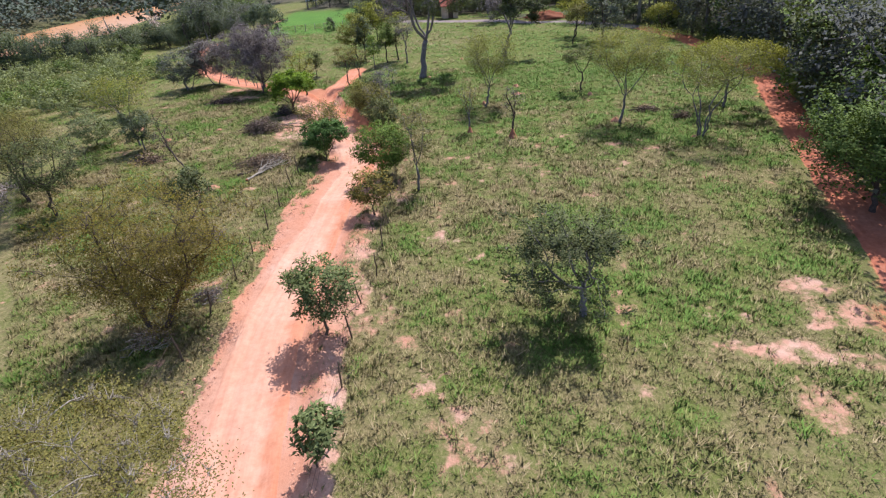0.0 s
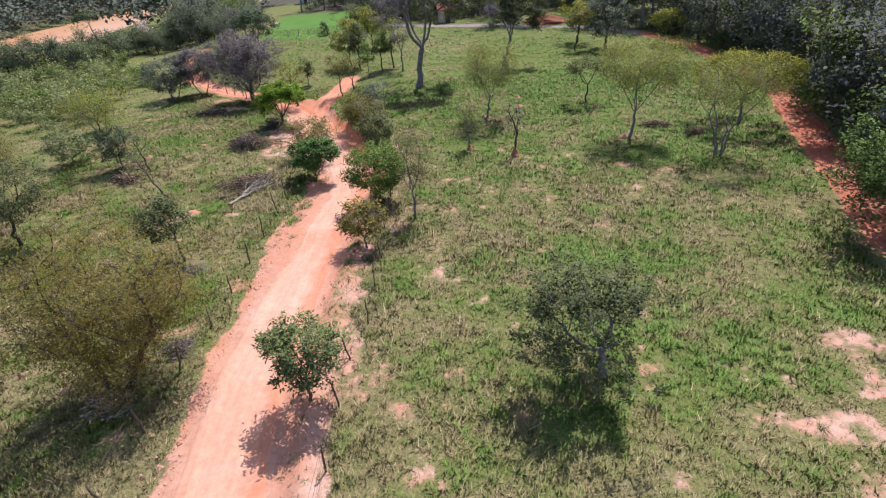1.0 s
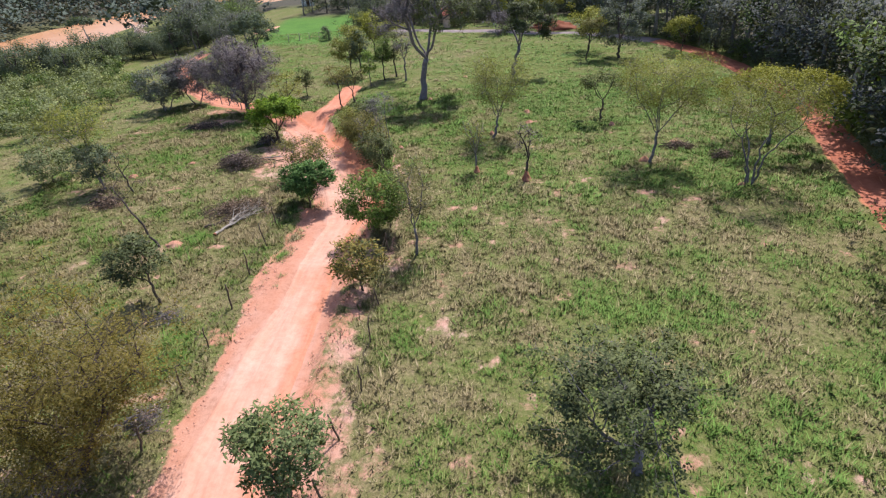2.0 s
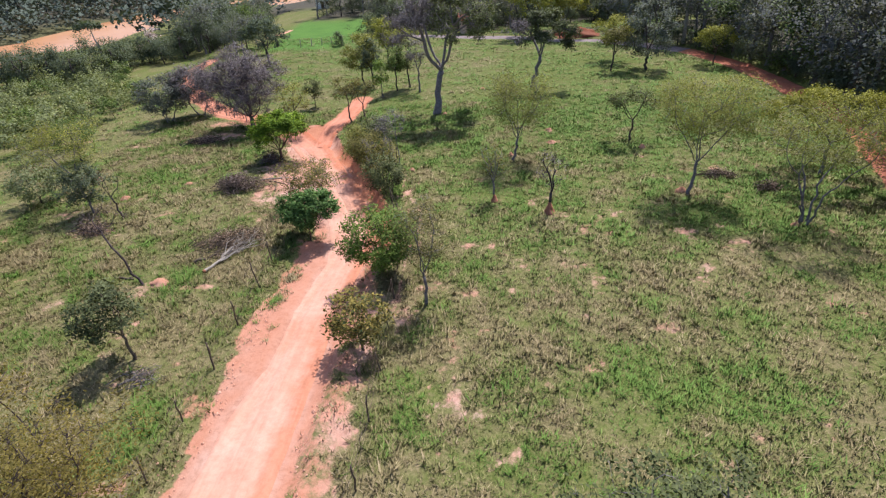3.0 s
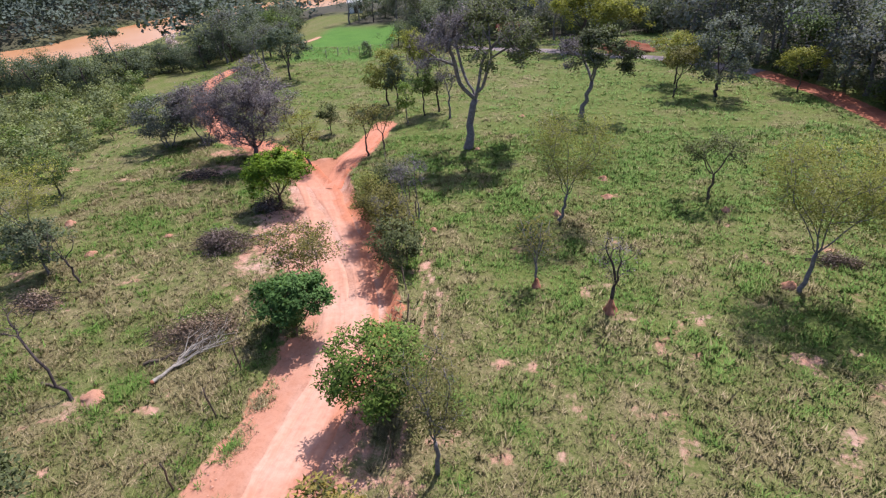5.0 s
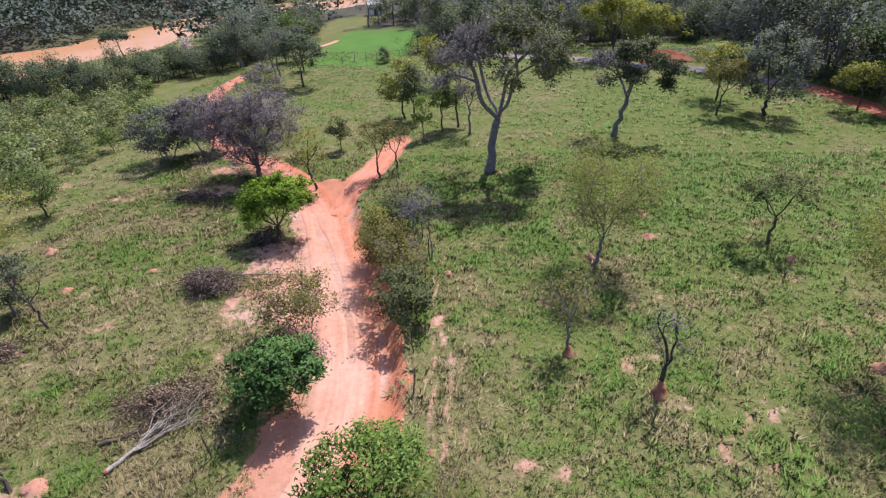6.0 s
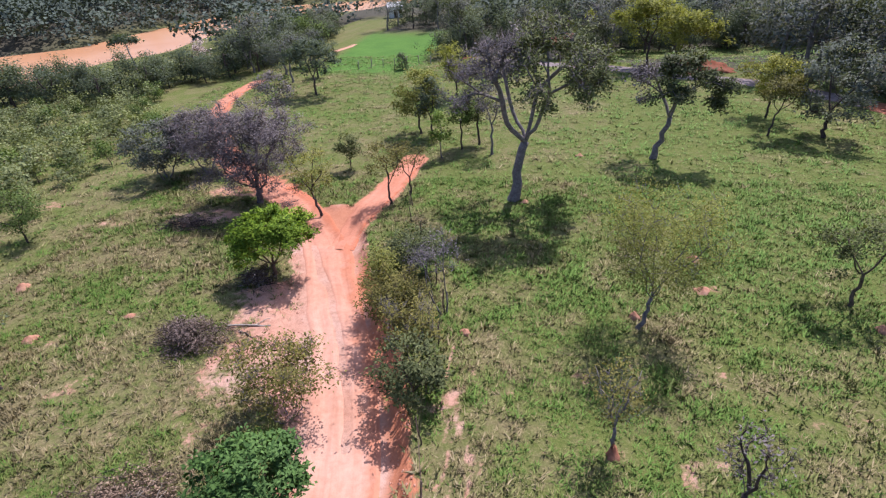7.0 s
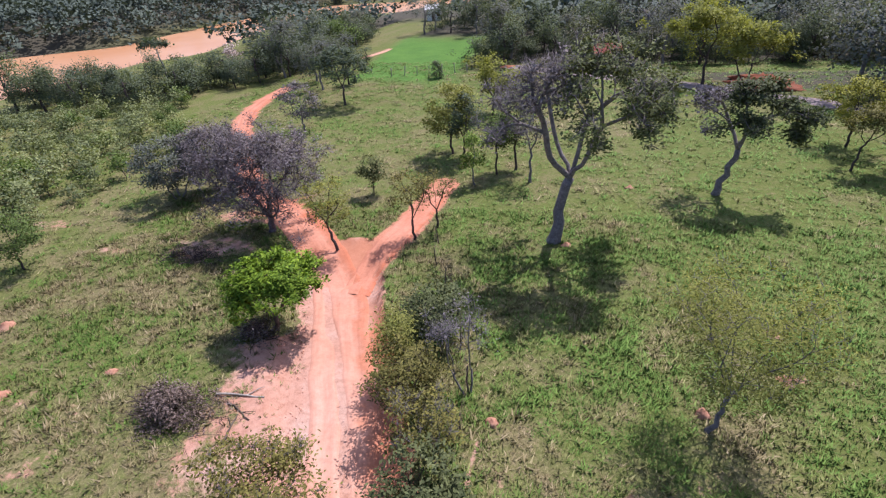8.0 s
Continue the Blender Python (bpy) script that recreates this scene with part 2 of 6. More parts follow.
def drift(x, y, seed=0, octaves=4):
    """Smooth random field, 0 to 1, for arrays of places; x and y are in wavelengths."""
    total, amp, norm = 0.0, 1.0, 0.0
    for o in range(octaves):
        ix, iy = np.floor(x), np.floor(y)
        fx, fy = x - ix, y - iy
        fx, fy = fx * fx * (3 - 2 * fx), fy * fy * (3 - 2 * fy)
        a, b = lattice(ix, iy, seed + o), lattice(ix + 1, iy, seed + o)
        c, d = lattice(ix, iy + 1, seed + o), lattice(ix + 1, iy + 1, seed + o)
        total = total + amp * ((a * (1 - fx) + b * fx) * (1 - fy) + (c * (1 - fx) + d * fx) * fy)
        norm += amp
        amp, x, y = amp * 0.5, x * 2.03 + 7.3, y * 2.03 + 3.1
    return total / norm


def smooth(e0, e1, v):
    t = np.clip((v - e0) / (e1 - e0), 0, 1)
    return t * t * (3 - 2 * t)


def fill_mesh(name, verts, faces, mat, shaded_smooth=False, attrs=None, normals=None):
    """A mesh from arrays; faces is one array of triangles or quads, or a list of such arrays."""
    me = bpy.data.meshes.new(name)
    verts = np.asarray(verts, dtype=np.float32)
    groups = faces if isinstance(faces, list) else [faces]
    groups = [np.asarray(g, dtype=np.int32) for g in groups if len(g)]
    me.vertices.add(len(verts))
    me.vertices.foreach_set("co", verts.ravel())
    loops = np.concatenate([g.ravel() for g in groups])
    sizes = np.concatenate([np.full(len(g), g.shape[1], dtype=np.int32) for g in groups])
    me.loops.add(len(loops))
    me.loops.foreach_set("vertex_index", loops)
    me.polygons.add(len(sizes))
    me.polygons.foreach_set("loop_start", np.concatenate([[0], np.cumsum(sizes)[:-1]]).astype(np.int32))
    me.polygons.foreach_set("use_smooth", np.full(len(sizes), shaded_smooth))
    for key, values in (attrs or {}).items():
        me.attributes.new(key, "FLOAT", "POINT").data.foreach_set("value", np.asarray(values, dtype=np.float32))
    me.update(calc_edges=True)
    me.validate()
    if normals is not None:
        me.attributes.new("custom_normal", "FLOAT_VECTOR", "POINT").data.foreach_set("vector", np.asarray(normals, dtype=np.float32).ravel())
    me.materials.append(mat)
    return me


def thing(name, x, y, label, category, group="", turn=0.0, z=None):
    """An Empty at the base of a thing, standing on the ground."""
    ob = new(name)
    ob.empty_display_size = 0.3
    ob.matrix_world = pose(x, y, float(height(x, y)) if z is None else z, 0, 0, turn)
    return tagged(ob, label, category, group)


def part(name, me, parent, label=""):
    ob = new(name, me)
    ob.parent = parent
    return tagged(ob, label)


class Shape:
    """Gathers tubes into one mesh."""

    def __init__(self):
        self.v, self.quads, self.tris, self.n = [], [], [], 0

    def tube(self, points, radii, sides):
        P = np.asarray(points, dtype=float)
        k = len(P)
        T = np.gradient(P, axis=0)
        T /= np.linalg.norm(T, axis=1)[:, None] + 1e-9
        ref = np.array([1.0, 0.13, 0.07]) if abs(T[0][0]) < 0.8 else np.array([0.05, 1.0, 0.1])
        U = np.cross(T, ref)
        U /= np.linalg.norm(U, axis=1)[:, None] + 1e-9
        W = np.cross(T, U)
        a = np.linspace(0, 2 * math.pi, sides, endpoint=False)
        R = np.asarray(radii, dtype=float)[:, None, None]
        ring = P[:, None, :] + R * (np.cos(a)[None, :, None] * U[:, None, :] + np.sin(a)[None, :, None] * W[:, None, :])
        base = self.n + np.arange(k - 1)[:, None] * sides
        i, j = np.arange(sides)[None, :], (np.arange(sides)[None, :] + 1) % sides
        self.quads.append(np.stack([base + i, base + j, base + sides + j, base + sides + i], -1).reshape(-1, 4))
        self.v.append(ring.reshape(-1, 3))
        self.n += k * sides
        last = self.n - sides
        self.tris.append(np.array([(last, last + s, last + s + 1) for s in range(1, sides - 1)], dtype=int).reshape(-1, 3))

    def spikes(self, base, tip, radius):
        """Thin three-sided twigs from base to tip."""
        m = len(base)
        if not m:
            return
        d = tip - base
        u = np.cross(d, np.array([0.31, 0.52, 0.8]))
        u /= np.linalg.norm(u, axis=1)[:, None] + 1e-9
        w = np.cross(d, u)
        w /= np.linalg.norm(w, axis=1)[:, None] + 1e-9
        r = np.broadcast_to(np.asarray(radius, dtype=float), (m,))[:, None]
        quad = np.stack([base + u * r, base + (-0.5 * u + 0.87 * w) * r, base + (-0.5 * u - 0.87 * w) * r, tip], 1)
        o = self.n + np.arange(m)[:, None] * 4
        self.tris.append(np.concatenate([o + [[0, 1, 3]], o + [[1, 2, 3]], o + [[2, 0, 3]]]))
        self.v.append(quad.reshape(-1, 3))
        self.n += m * 4

    def mesh(self, name, mat):
        faces = [np.concatenate(g) for g in (self.quads, self.tris) if g and sum(len(q) for q in g)]
        return fill_mesh(name, np.concatenate(self.v), faces, mat, True)


def leaves(rng, centres, count, sigma, length, width, droop=0.0, flat=0.85, hub=(0, 0, 0), soften=0.55):
    """Folded leaf blades scattered about the centres: vertices, triangles and normals, which lean outwards from the hub of the crown."""
    c = centres[rng.integers(0, len(centres), count)] + rng.normal(0, 1, (count, 3)) * np.asarray(sigma)
    d = rng.normal(0, 1, (count, 3))
    d[:, 2] = d[:, 2] * (1 - flat * 0.5) - droop
    d /= np.linalg.norm(d, axis=1)[:, None]
    up = rng.normal(0, 1, (count, 3)) * (1 - flat * 0.6) + np.array([0, 0, 1.0])
    s = np.cross(d, up)
    s /= np.linalg.norm(s, axis=1)[:, None] + 1e-9
    nrm = np.cross(s, d)
    L = length * rng.uniform(0.6, 1.3, (count, 1))
    W = width * rng.uniform(0.7, 1.3, (count, 1))
    v = np.stack([c, c + d * L * 0.5 + s * W * 0.5 + nrm * W * 0.2, c + d * L, c + d * L * 0.5 - s * W * 0.5 + nrm * W * 0.2], 1)
    out = c - np.asarray(hub)
    out /= np.linalg.norm(out, axis=1)[:, None] + 1e-9
    out[:, 2] += 0.35
    facing = np.where((nrm * out).sum(1) < 0, -1.0, 1.0)[:, None]
    way = nrm * facing * (1 - soften) + out * soften
    way /= np.linalg.norm(way, axis=1)[:, None] + 1e-9
    o = np.arange(count)[:, None] * 4
    flip = facing[:, 0] > 0
    one = np.where(flip[:, None], o + [[0, 1, 2]], o + [[0, 2, 1]])
    two = np.where(flip[:, None], o + [[0, 2, 3]], o + [[0, 3, 2]])
    return v.reshape(-1, 3), np.concatenate([one, two]), np.repeat(way, 4, 0)


def bend(a, b, k, rng, sag=0.0, wobble=0.06):
    t = np.linspace(0, 1, k)[:, None]
    p = a + (b - a) * t
    size = np.linalg.norm(b - a)
    p = p + np.array([0, 0, 1.0]) * (sag * size * 4 * t * (1 - t))
    p[1:-1] += rng.normal(0, wobble * size, (k - 2, 3))
    return p


def crown_points(rng, n, form, h, w, low, off, clump=0.0):
    """Points of a crown of the given form; low is its underside. clump: how much they gather into tufts."""
    if clump:
        cores = crown_points(rng, max(4, n // 9), form, h * 0.97, w * 0.88, low, off)
        return cores[rng.integers(0, len(cores), n)] + rng.normal(0, 1, (n, 3)) * np.array([1, 1, 0.6]) * (w * 0.16 * (1.15 - clump))
    a = rng.uniform(0, 2 * math.pi, n)
    R = w / 2
    if form == "umbrella":
        r = np.sqrt(rng.uniform(0.02, 1, n))
        z = h - (h - low) * (0.55 * r ** 2 + rng.uniform(0, 0.45, n) ** 1.3)
    elif form == "fan":
        u = rng.uniform(0.12, 1, n) ** 0.7
        r = np.sqrt(rng.uniform(0.05, 1, n)) * (0.35 + 0.65 * np.sin(u * math.pi * 0.72))
        z = low + (h - low) * u
    elif form == "column":
        u = rng.uniform(0, 1, n)
        r = np.sqrt(rng.uniform(0, 1, n)) * (1 - 0.6 * u)
        z = low + (h - low) * u
    else:  # round
        q = rng.normal(0, 1, (n, 3))
        q /= np.linalg.norm(q, axis=1)[:, None]
        rad = rng.uniform(0.25, 1, n) ** 0.45
        r = np.hypot(q[:, 0], q[:, 1]) * rad
        a = np.arctan2(q[:, 1], q[:, 0])
        z = (h + low) / 2 + (h - low) / 2 * q[:, 2] * rad
    lump = 0.78 + 0.44 * drift(np.cos(a) * 1.7 + 9.0, np.sin(a) * 1.7 + z * 0.5, int(h * 97) % 50, 2)
    return np.stack([off[0] + r * R * lump * np.cos(a), off[1] + r * R * lump * np.sin(a), z], 1)


def grow_wood(rng, roots, pts, reach, mains=3, rise=0.12):
    """Branches that grow step by step towards the crown points nearest to them, from the nodes given as (place, parent)."""
    pos = [np.asarray(p, dtype=float) for p, _ in roots]
    parent = [q for _, q in roots]
    live = np.arange(len(pts))
    usable = [k for k in range(len(pos)) if k % 7 >= 5]  # the head of each stem
    # the main forks spread towards far-apart parts of the crown
    aims = [pts[int(rng.integers(len(pts)))]]
    while len(aims) < mains:
        aims.append(pts[int(np.argmax(np.min([np.linalg.norm(pts - q, axis=1) for q in aims], axis=0)))])
    heads = [k for k in range(len(pos)) if k % 7 == 6]
    for q in aims:
        k = min(heads, key=lambda g: np.linalg.norm(pos[g][:2] - q[:2]))
        for _ in range(3):
            way = (q - pos[k]) / (np.linalg.norm(q - pos[k]) + 1e-9) + np.array([0, 0, 0.35]) + rng.normal(0, 0.24, 3)
            pos.append(pos[k] + way / np.linalg.norm(way) * reach)
            parent.append(k)
            k = len(pos) - 1
            usable.append(k)
    P, usable = np.array(pos), np.array(usable)
    d = np.linalg.norm(pts[:, None] - P[None, usable], axis=2)
    near, gap = usable[d.argmin(1)], d.min(1)
    ends = {}
    for _ in range(70):
        if not len(live):
            break
        pull = {}
        for a in live:
            pull.setdefault(int(near[a]), []).append(a)
        fresh = []
        for k, mine in pull.items():
            way = pts[mine] - pos[k]
            way = (way / (np.linalg.norm(way, axis=1)[:, None] + 1e-9)).mean(0)
            q = parent[k]
            if q >= 0:
                along = pos[k] - pos[q]
                way = way + 0.45 * along / (np.linalg.norm(along) + 1e-9)
            way = way + rng.normal(0, 0.28, 3) + np.array([0, 0, rise])
            way /= np.linalg.norm(way) + 1e-9
            step = min(reach, max(gap[mine].min(), reach * 0.35))
            fresh.append((k, pos[k] + way * step))
        for k, p in fresh:
            pos.append(p)
            parent.append(k)
            g = np.linalg.norm(pts - p, axis=1)
            closer = g < gap
            near[closer], gap[closer] = len(pos) - 1, g[closer]
        done = [a for a in live if gap[a] < reach * 0.9]
        for a in done:
            ends[a] = int(near[a])
        live = np.array([a for a in live if a not in ends], dtype=int)
    for a in live:
        ends[a] = int(near[a])
    tips = np.zeros(len(pts), dtype=int)
    for a, k in ends.items():
        parent.append(k)
        pos.append(pts[a] if np.linalg.norm(pts[a] - pos[k]) < 2 * reach else pos[k] + (pts[a] - pos[k]) * 0.4)
        tips[a] = len(pos) - 1
    return np.array(pos), np.array(parent), tips


def tree_meshes(seed, h, w, low=0.35, form="round", tips=60, leaf="mid", count=2000, size=(0.14, 0.06), sigma=0.28,
                bark="brown", girth=0.022, off=(0.0, 0.0), stems=1, fork=None, lean=(0.0, 0.0), twigs=0, twig_len=0.5, droop=0.0, side=7,
                clump=0.0, fine=1.0, sparse=None, mains=3):
    """Meshes of a tree: each stem, each limb with its boughs and twigs, and the crown of leaves.
    sparse: a half-withered side of the crown, as its direction in degrees, its leaf and its count."""
    rng = np.random.default_rng(seed)
    low_z = low * h
    fork_z = (fork if fork is not None else low * 0.9) * h
    pts = crown_points(rng, tips, form, h, w, low_z, off, clump)
    r0 = girth * h
    meshes, roots = [], []
    for s in range(stems):
        a = s * 2 * math.pi / stems + rng.uniform(0, 1)
        spread = 0.0 if stems == 1 else 0.16 * w
        foot = np.array([math.cos(a), math.sin(a), 0]) * (0 if stems == 1 else r0 * 1.3) + np.array([0, 0, -0.25])
        head = np.array([lean[0] + off[0] * 0.4 + math.cos(a) * spread, lean[1] + off[1] * 0.4 + math.sin(a) * spread, fork_z])
        p = bend(foot, head, 7, rng, 0, 0.026)
        roots += [(q, -1 if k == 0 else s * 7 + k - 1) for k, q in enumerate(p)]
    reach = max(w, h - low_z) / 15
    pos, parent, tip = grow_wood(rng, roots, pts, reach, max(mains, stems))
    n = len(pos)
    thin = 0.0042 * max(1.0, h / 5) * (0.7 + 0.3 * fine)
    power = np.zeros(n)
    kids = [[] for _ in range(n)]
    for k in range(n - 1, -1, -1):
        power[k] = max(power[k], thin ** 2.25)
        if parent[k] >= 0:
            power[parent[k]] += power[k]
            kids[parent[k]].append(k)
    rad = power ** (1 / 2.25)
    base = r0 / math.sqrt(stems)
    top = rad[[s * 7 + 6 for s in range(stems)]].max()
    rad = thin + (rad - thin) * max(0.2, (base * 0.8 * (0.6 + 0.4 * fine) - thin) / max(1e-4, top - thin))
    for s in range(stems):
        trunk = Shape()
        trunk.tube(pos[s * 7:s * 7 + 7], base * np.array([1.55, 1.16, 1.02, 0.95, 0.9, 0.86, 0.82]), side + 2)
        meshes.append(("trunk", trunk.mesh("trunk", BARK[bark])))
    soft = pos.copy()
    for k in range(stems * 7, n):
        if kids[k] and parent[k] >= stems * 7:
            soft[k] = 0.5 * pos[k] + 0.25 * (pos[parent[k]] + pos[max(kids[k], key=lambda c: rad[c])])
    # each limb that leaves a stem is a part
    starts = sorted([c for s in range(stems * 7) for c in kids[s] if c >= stems * 7], key=lambda c: -rad[c])
    shapes = [Shape() for _ in starts]
    owner = np.zeros(n, dtype=int)
    for i, c in enumerate(starts):
        todo = [c]
        while todo:
            k = todo.pop()
            line = [parent[k], k]
            while True:
                owner[line[-1]] = i
                nxt = kids[line[-1]]
                if not nxt:
                    break
                main = max(nxt, key=lambda q: rad[q])
                todo += [q for q in nxt if q != main]
                line.append(main)
            rr = rad[line].copy()
            rr[0] = min(rr[1] * 1.12, base * 0.82)
            shapes[i].tube(soft[line], rr, 7 if rr[1] > 0.05 else 5 if rr[1] > 0.02 else 3)
    if twigs:
        for i, limb in enumerate(shapes):
            mine = np.repeat(tip[owner[tip] == i], twigs)
            m = len(mine)
            if not m:
                continue
            start = soft[mine] + (soft[parent[mine]] - soft[mine]) * rng.uniform(0, 0.9, (m, 1)) ** 1.5
            way = rng.normal(0, 1, (m, 3)) + np.array([0, 0, 0.5]) + 0.8 * (start - np.array([off[0], off[1], low_z])) / max(w, h)
            way /= np.linalg.norm(way, axis=1)[:, None]
            limb.spikes(start, start + way * twig_len * rng.uniform(0.4, 1.2, (m, 1)), rng.uniform(0.004, 0.009, m) * max(1.0, h / 5))
    for limb in shapes:
        if limb.n:
            meshes.append(("limb", limb.mesh("limb", BARK[bark])))
    tight = sigma * (0.85 if size[1] < 0.045 else 0.66)
    heart = (off[0], off[1], low_z + 0.3 * (h - low_z))
    groups = [(pts, leaf, count)]
    if sparse:
        turned = math.radians(sparse[0])
        away = (pts[:, 0] - off[0]) * math.cos(turned) + (pts[:, 1] - off[1]) * math.sin(turned) > 0.08 * w
        groups = [(pts[~away], leaf, count), (pts[away], sparse[1], sparse[2])]
    for places, kind, many in groups:
        if many and len(places):
            v, f, nrm = leaves(rng, places, many, (tight, tight, tight * 0.7), size[0] * 1.15, size[1] * 1.35, droop, hub=heart)
            meshes.append(("crown", fill_mesh("crown", v, f, LEAF[kind], True, normals=nrm)))
    return meshes


def tree(name, label, x, y, category="tree", group="", turn=0.0, **kw):
    ob = thing(name, x, y, label, category, group, turn)
    for pname, me in tree_meshes(**kw):
        part(pname, me, ob)
    return ob


# ---- lie of the land ----
def polyline(points, x, y):
    """For arrays of places: distance to a line, the signed side (right positive), and how far along the nearest stretch lies (its y)."""
    best = np.full(np.shape(x), 1e9)
    side = np.zeros(np.shape(x))
    for (ax, ay), (bx, by) in zip(points[:-1], points[1:]):
        dx, dy = bx - ax, by - ay
        t = np.clip(((x - ax) * dx + (y - ay) * dy) / (dx * dx + dy * dy), 0, 1)
        px, py = ax + t * dx, ay + t * dy
        d = np.hypot(x - px, y - py)
        s = np.sign((x - ax) * dy - (y - ay) * dx)
        side = np.where(d < best, s, side)
        best = np.minimum(best, d)
    return best, side


ROAD = [(-5.0, -30), (-6.0, 0), (-7.1, 8), (-7.9, 12), (-8.5, 16), (-8.6, 20), (-8.5, 24), (-8.6, 28), (-8.4, 32), (-8.1, 34.5), (-8.3, 36.4), (-8.9, 38.3), (-9.9, 41), (-10.8, 43), (-11.8, 45), (-13.3, 48), (-14.3, 50), (-15.2, 52.2), (-16.4, 55.0)]
GULLY = [(-8.9, 38.6), (-9.6, 40.5), (-11.1, 43.8), (-12.4, 46.1), (-13.6, 48.2), (-14.9, 50.1), (-16.2, 52.2)]  # rut washed out by rain
BRANCH_RIGHT = [(-14.6, 51.6), (-14.6, 56.2), (-14.0, 59), (-13.7, 63.2), (-13.7, 66.4)]
BRANCH_LEFT = [(-16.2, 54.0), (-18.8, 56.4), (-20.6, 58), (-23.2, 60.2), (-26.6, 62.0), (-30.2, 65.8), (-35, 71.8), (-40.0, 79.4), (-42.8, 85.6), (-43.6, 90.0), (-43.7, 95.3)]
FAR_TRACK = [(-42.6, 115.0), (-41.4, 117.6), (-40.4, 121), (-40.4, 125.5)]
LANE = [(7.0, -26), (11.6, -6), (13.0, 2), (14.6, 9), (16.4, 15), (18.2, 20), (19.6, 25.8), (21, 30.4), (22.7, 36), (25.3, 44.7), (27.3, 50), (27.4, 55), (27.6, 64), (27.0, 72), (24.6, 80), (20.5, 86.2), (16.2, 90.7), (10.5, 94), (4.0, 98.5), (-5, 102.6), (-16, 108.3)]
BANK_NEAR = [(-78, -60), (-84, 30), (-89, 70), (-92, 90), (-93, 102), (-90, 117), (-87, 130), (-90, 148), (-96, 175), (-86, 200), (-60, 212), (0, 222), (90, 236)]
BANK_FAR = [(-130, -60), (-140, 30), (-148, 70), (-150, 100), (-138, 126), (-119, 142), (-120, 160), (-121, 178), (-120, 205), (-105, 240), (-60, 250), (0, 256), (90, 270)]
TRAILS = [[(-4.5, 27), (-4.7, 31), (-4.9, 36), (-5.2, 38), (-5.6, 40), (-6.0, 41.8), (-6.2, 44)], [(-4.2, 34), (-4.4, 37), (-4.6, 38.6), (-5.0, 39.8), (-5.8, 41.6)]]  # cattle trails
# bare soil: x, y, half-widths along x and y
BARE = [(13.2, 17.8, 1.6, 1.1), (14.2, 15.8, 1.5, 1.6), (11.2, 13.9, 1.9, 0.9), (8.4, 14.6, 1.4, 0.6), (10.2, 11.2, 0.9, 1.4), (-1.9, 11.2, 0.9, 1.0), (-2.8, 15.0, 0.9, 0.7),
        (-2.2, 9.0, 1.0, 1.0), (-0.05, 18.6, 0.45, 0.4), (-21.8, 20.4, 2.6, 1.0), (-4.0, 16.6, 0.7, 1.6), (0.6, 9.8, 1.2, 1.0), (3.45, 27.9, 0.5, 0.55), (0.6, 30.0, 0.7, 0.4),
        (7.1, 37.3, 0.6, 0.4), (9.7, 34.9, 0.9, 0.4), (9.9, 42.4, 0.5, 0.5), (-1.5, 28.0, 0.5, 0.4), (9.6, 31.4, 0.8, 0.5), (-0.8, 27.0, 0.9, 0.5), (4.0, 31.6, 0.8, 0.35),
        (-17.2, 31.3, 1.0, 0.6), (-15.0, 34.8, 1.3, 0.9), (10.0, 42.4, 0.6, 0.6), (7.2, 37.0, 0.7, 0.4), (-15.8, 43.2, 1.6, 2.2), (-14.6, 41.4, 1.9, 2.4), (-14.0, 39.6, 1.6, 1.6), (-14.8, 45.4, 1.8, 2.0), (-16.4, 46.6, 2.0, 1.6), (-24.8, 58.6, 3.2, 1.8), (-23.5, 59.0, 3.0, 1.4),
        (-23.5, 54.0, 1.6, 1.0), (-22.5, 61.5, 2.6, 2.0), (13.5, 41.4, 1.3, 0.6), (16.0, 39.4, 0.8, 0.5), (4.6, 51.9, 0.6, 0.5), (4.6, 49.4, 0.9, 0.4), (-4.0, 55.4, 0.9, 0.5),
        (-38.0, 55.0, 3.0, 1.4), (-31.0, 53.0, 3.0, 1.0), (5.4, 12.2, 0.9, 0.6), (2.2, 33.5, 0.5, 0.4), (13.0, 99.5, 5.0, 3.0), (-24.5, 37.0, 1.4, 0.8), (6.0, 22.0, 0.5, 0.35), (1.6, 24.2, 0.4, 0.4)]
# trodden soil that shows through all over
WORN = [(-24.8, 54.2, 3.6, 1.7), (-24.8, 58.6, 3.2, 1.8), (-14.6, 41.6, 1.9, 2.6), (-15.2, 44.6, 1.8, 2.2), (13.1, 17.6, 1.7, 1.2), (14.2, 15.8, 1.8, 1.4), (10.6, 13.9, 2.1, 0.8), (10.2, 11.4, 1.0, 1.4)]
LUSH = [(-33.0, 124.0, 10.0, 13.0), (-4.0, 60.0, 9.0, 7.0), (9.0, 58.0, 9.0, 12.0), (-2.0, 50.0, 3.0, 3.0), (12.0, 36.5, 5.0, 3.5), (-24.0, 45.0, 5.0, 4.0), (6.5, 24.0, 4.0, 3.0), (-13.0, 22.0, 1.6, 4.0),
        (3.0, 14.0, 2.0, 1.6), (-16.5, 31.0, 1.8, 1.4), (9.5, 27.0, 2.5, 2.0), (8.0, 75.0, 10.0, 9.0)]


def ledge(y):
    """Where a low step of washed earth runs along the road."""
    return smooth(22.5, 25, y) * (1 - smooth(33, 35, y))


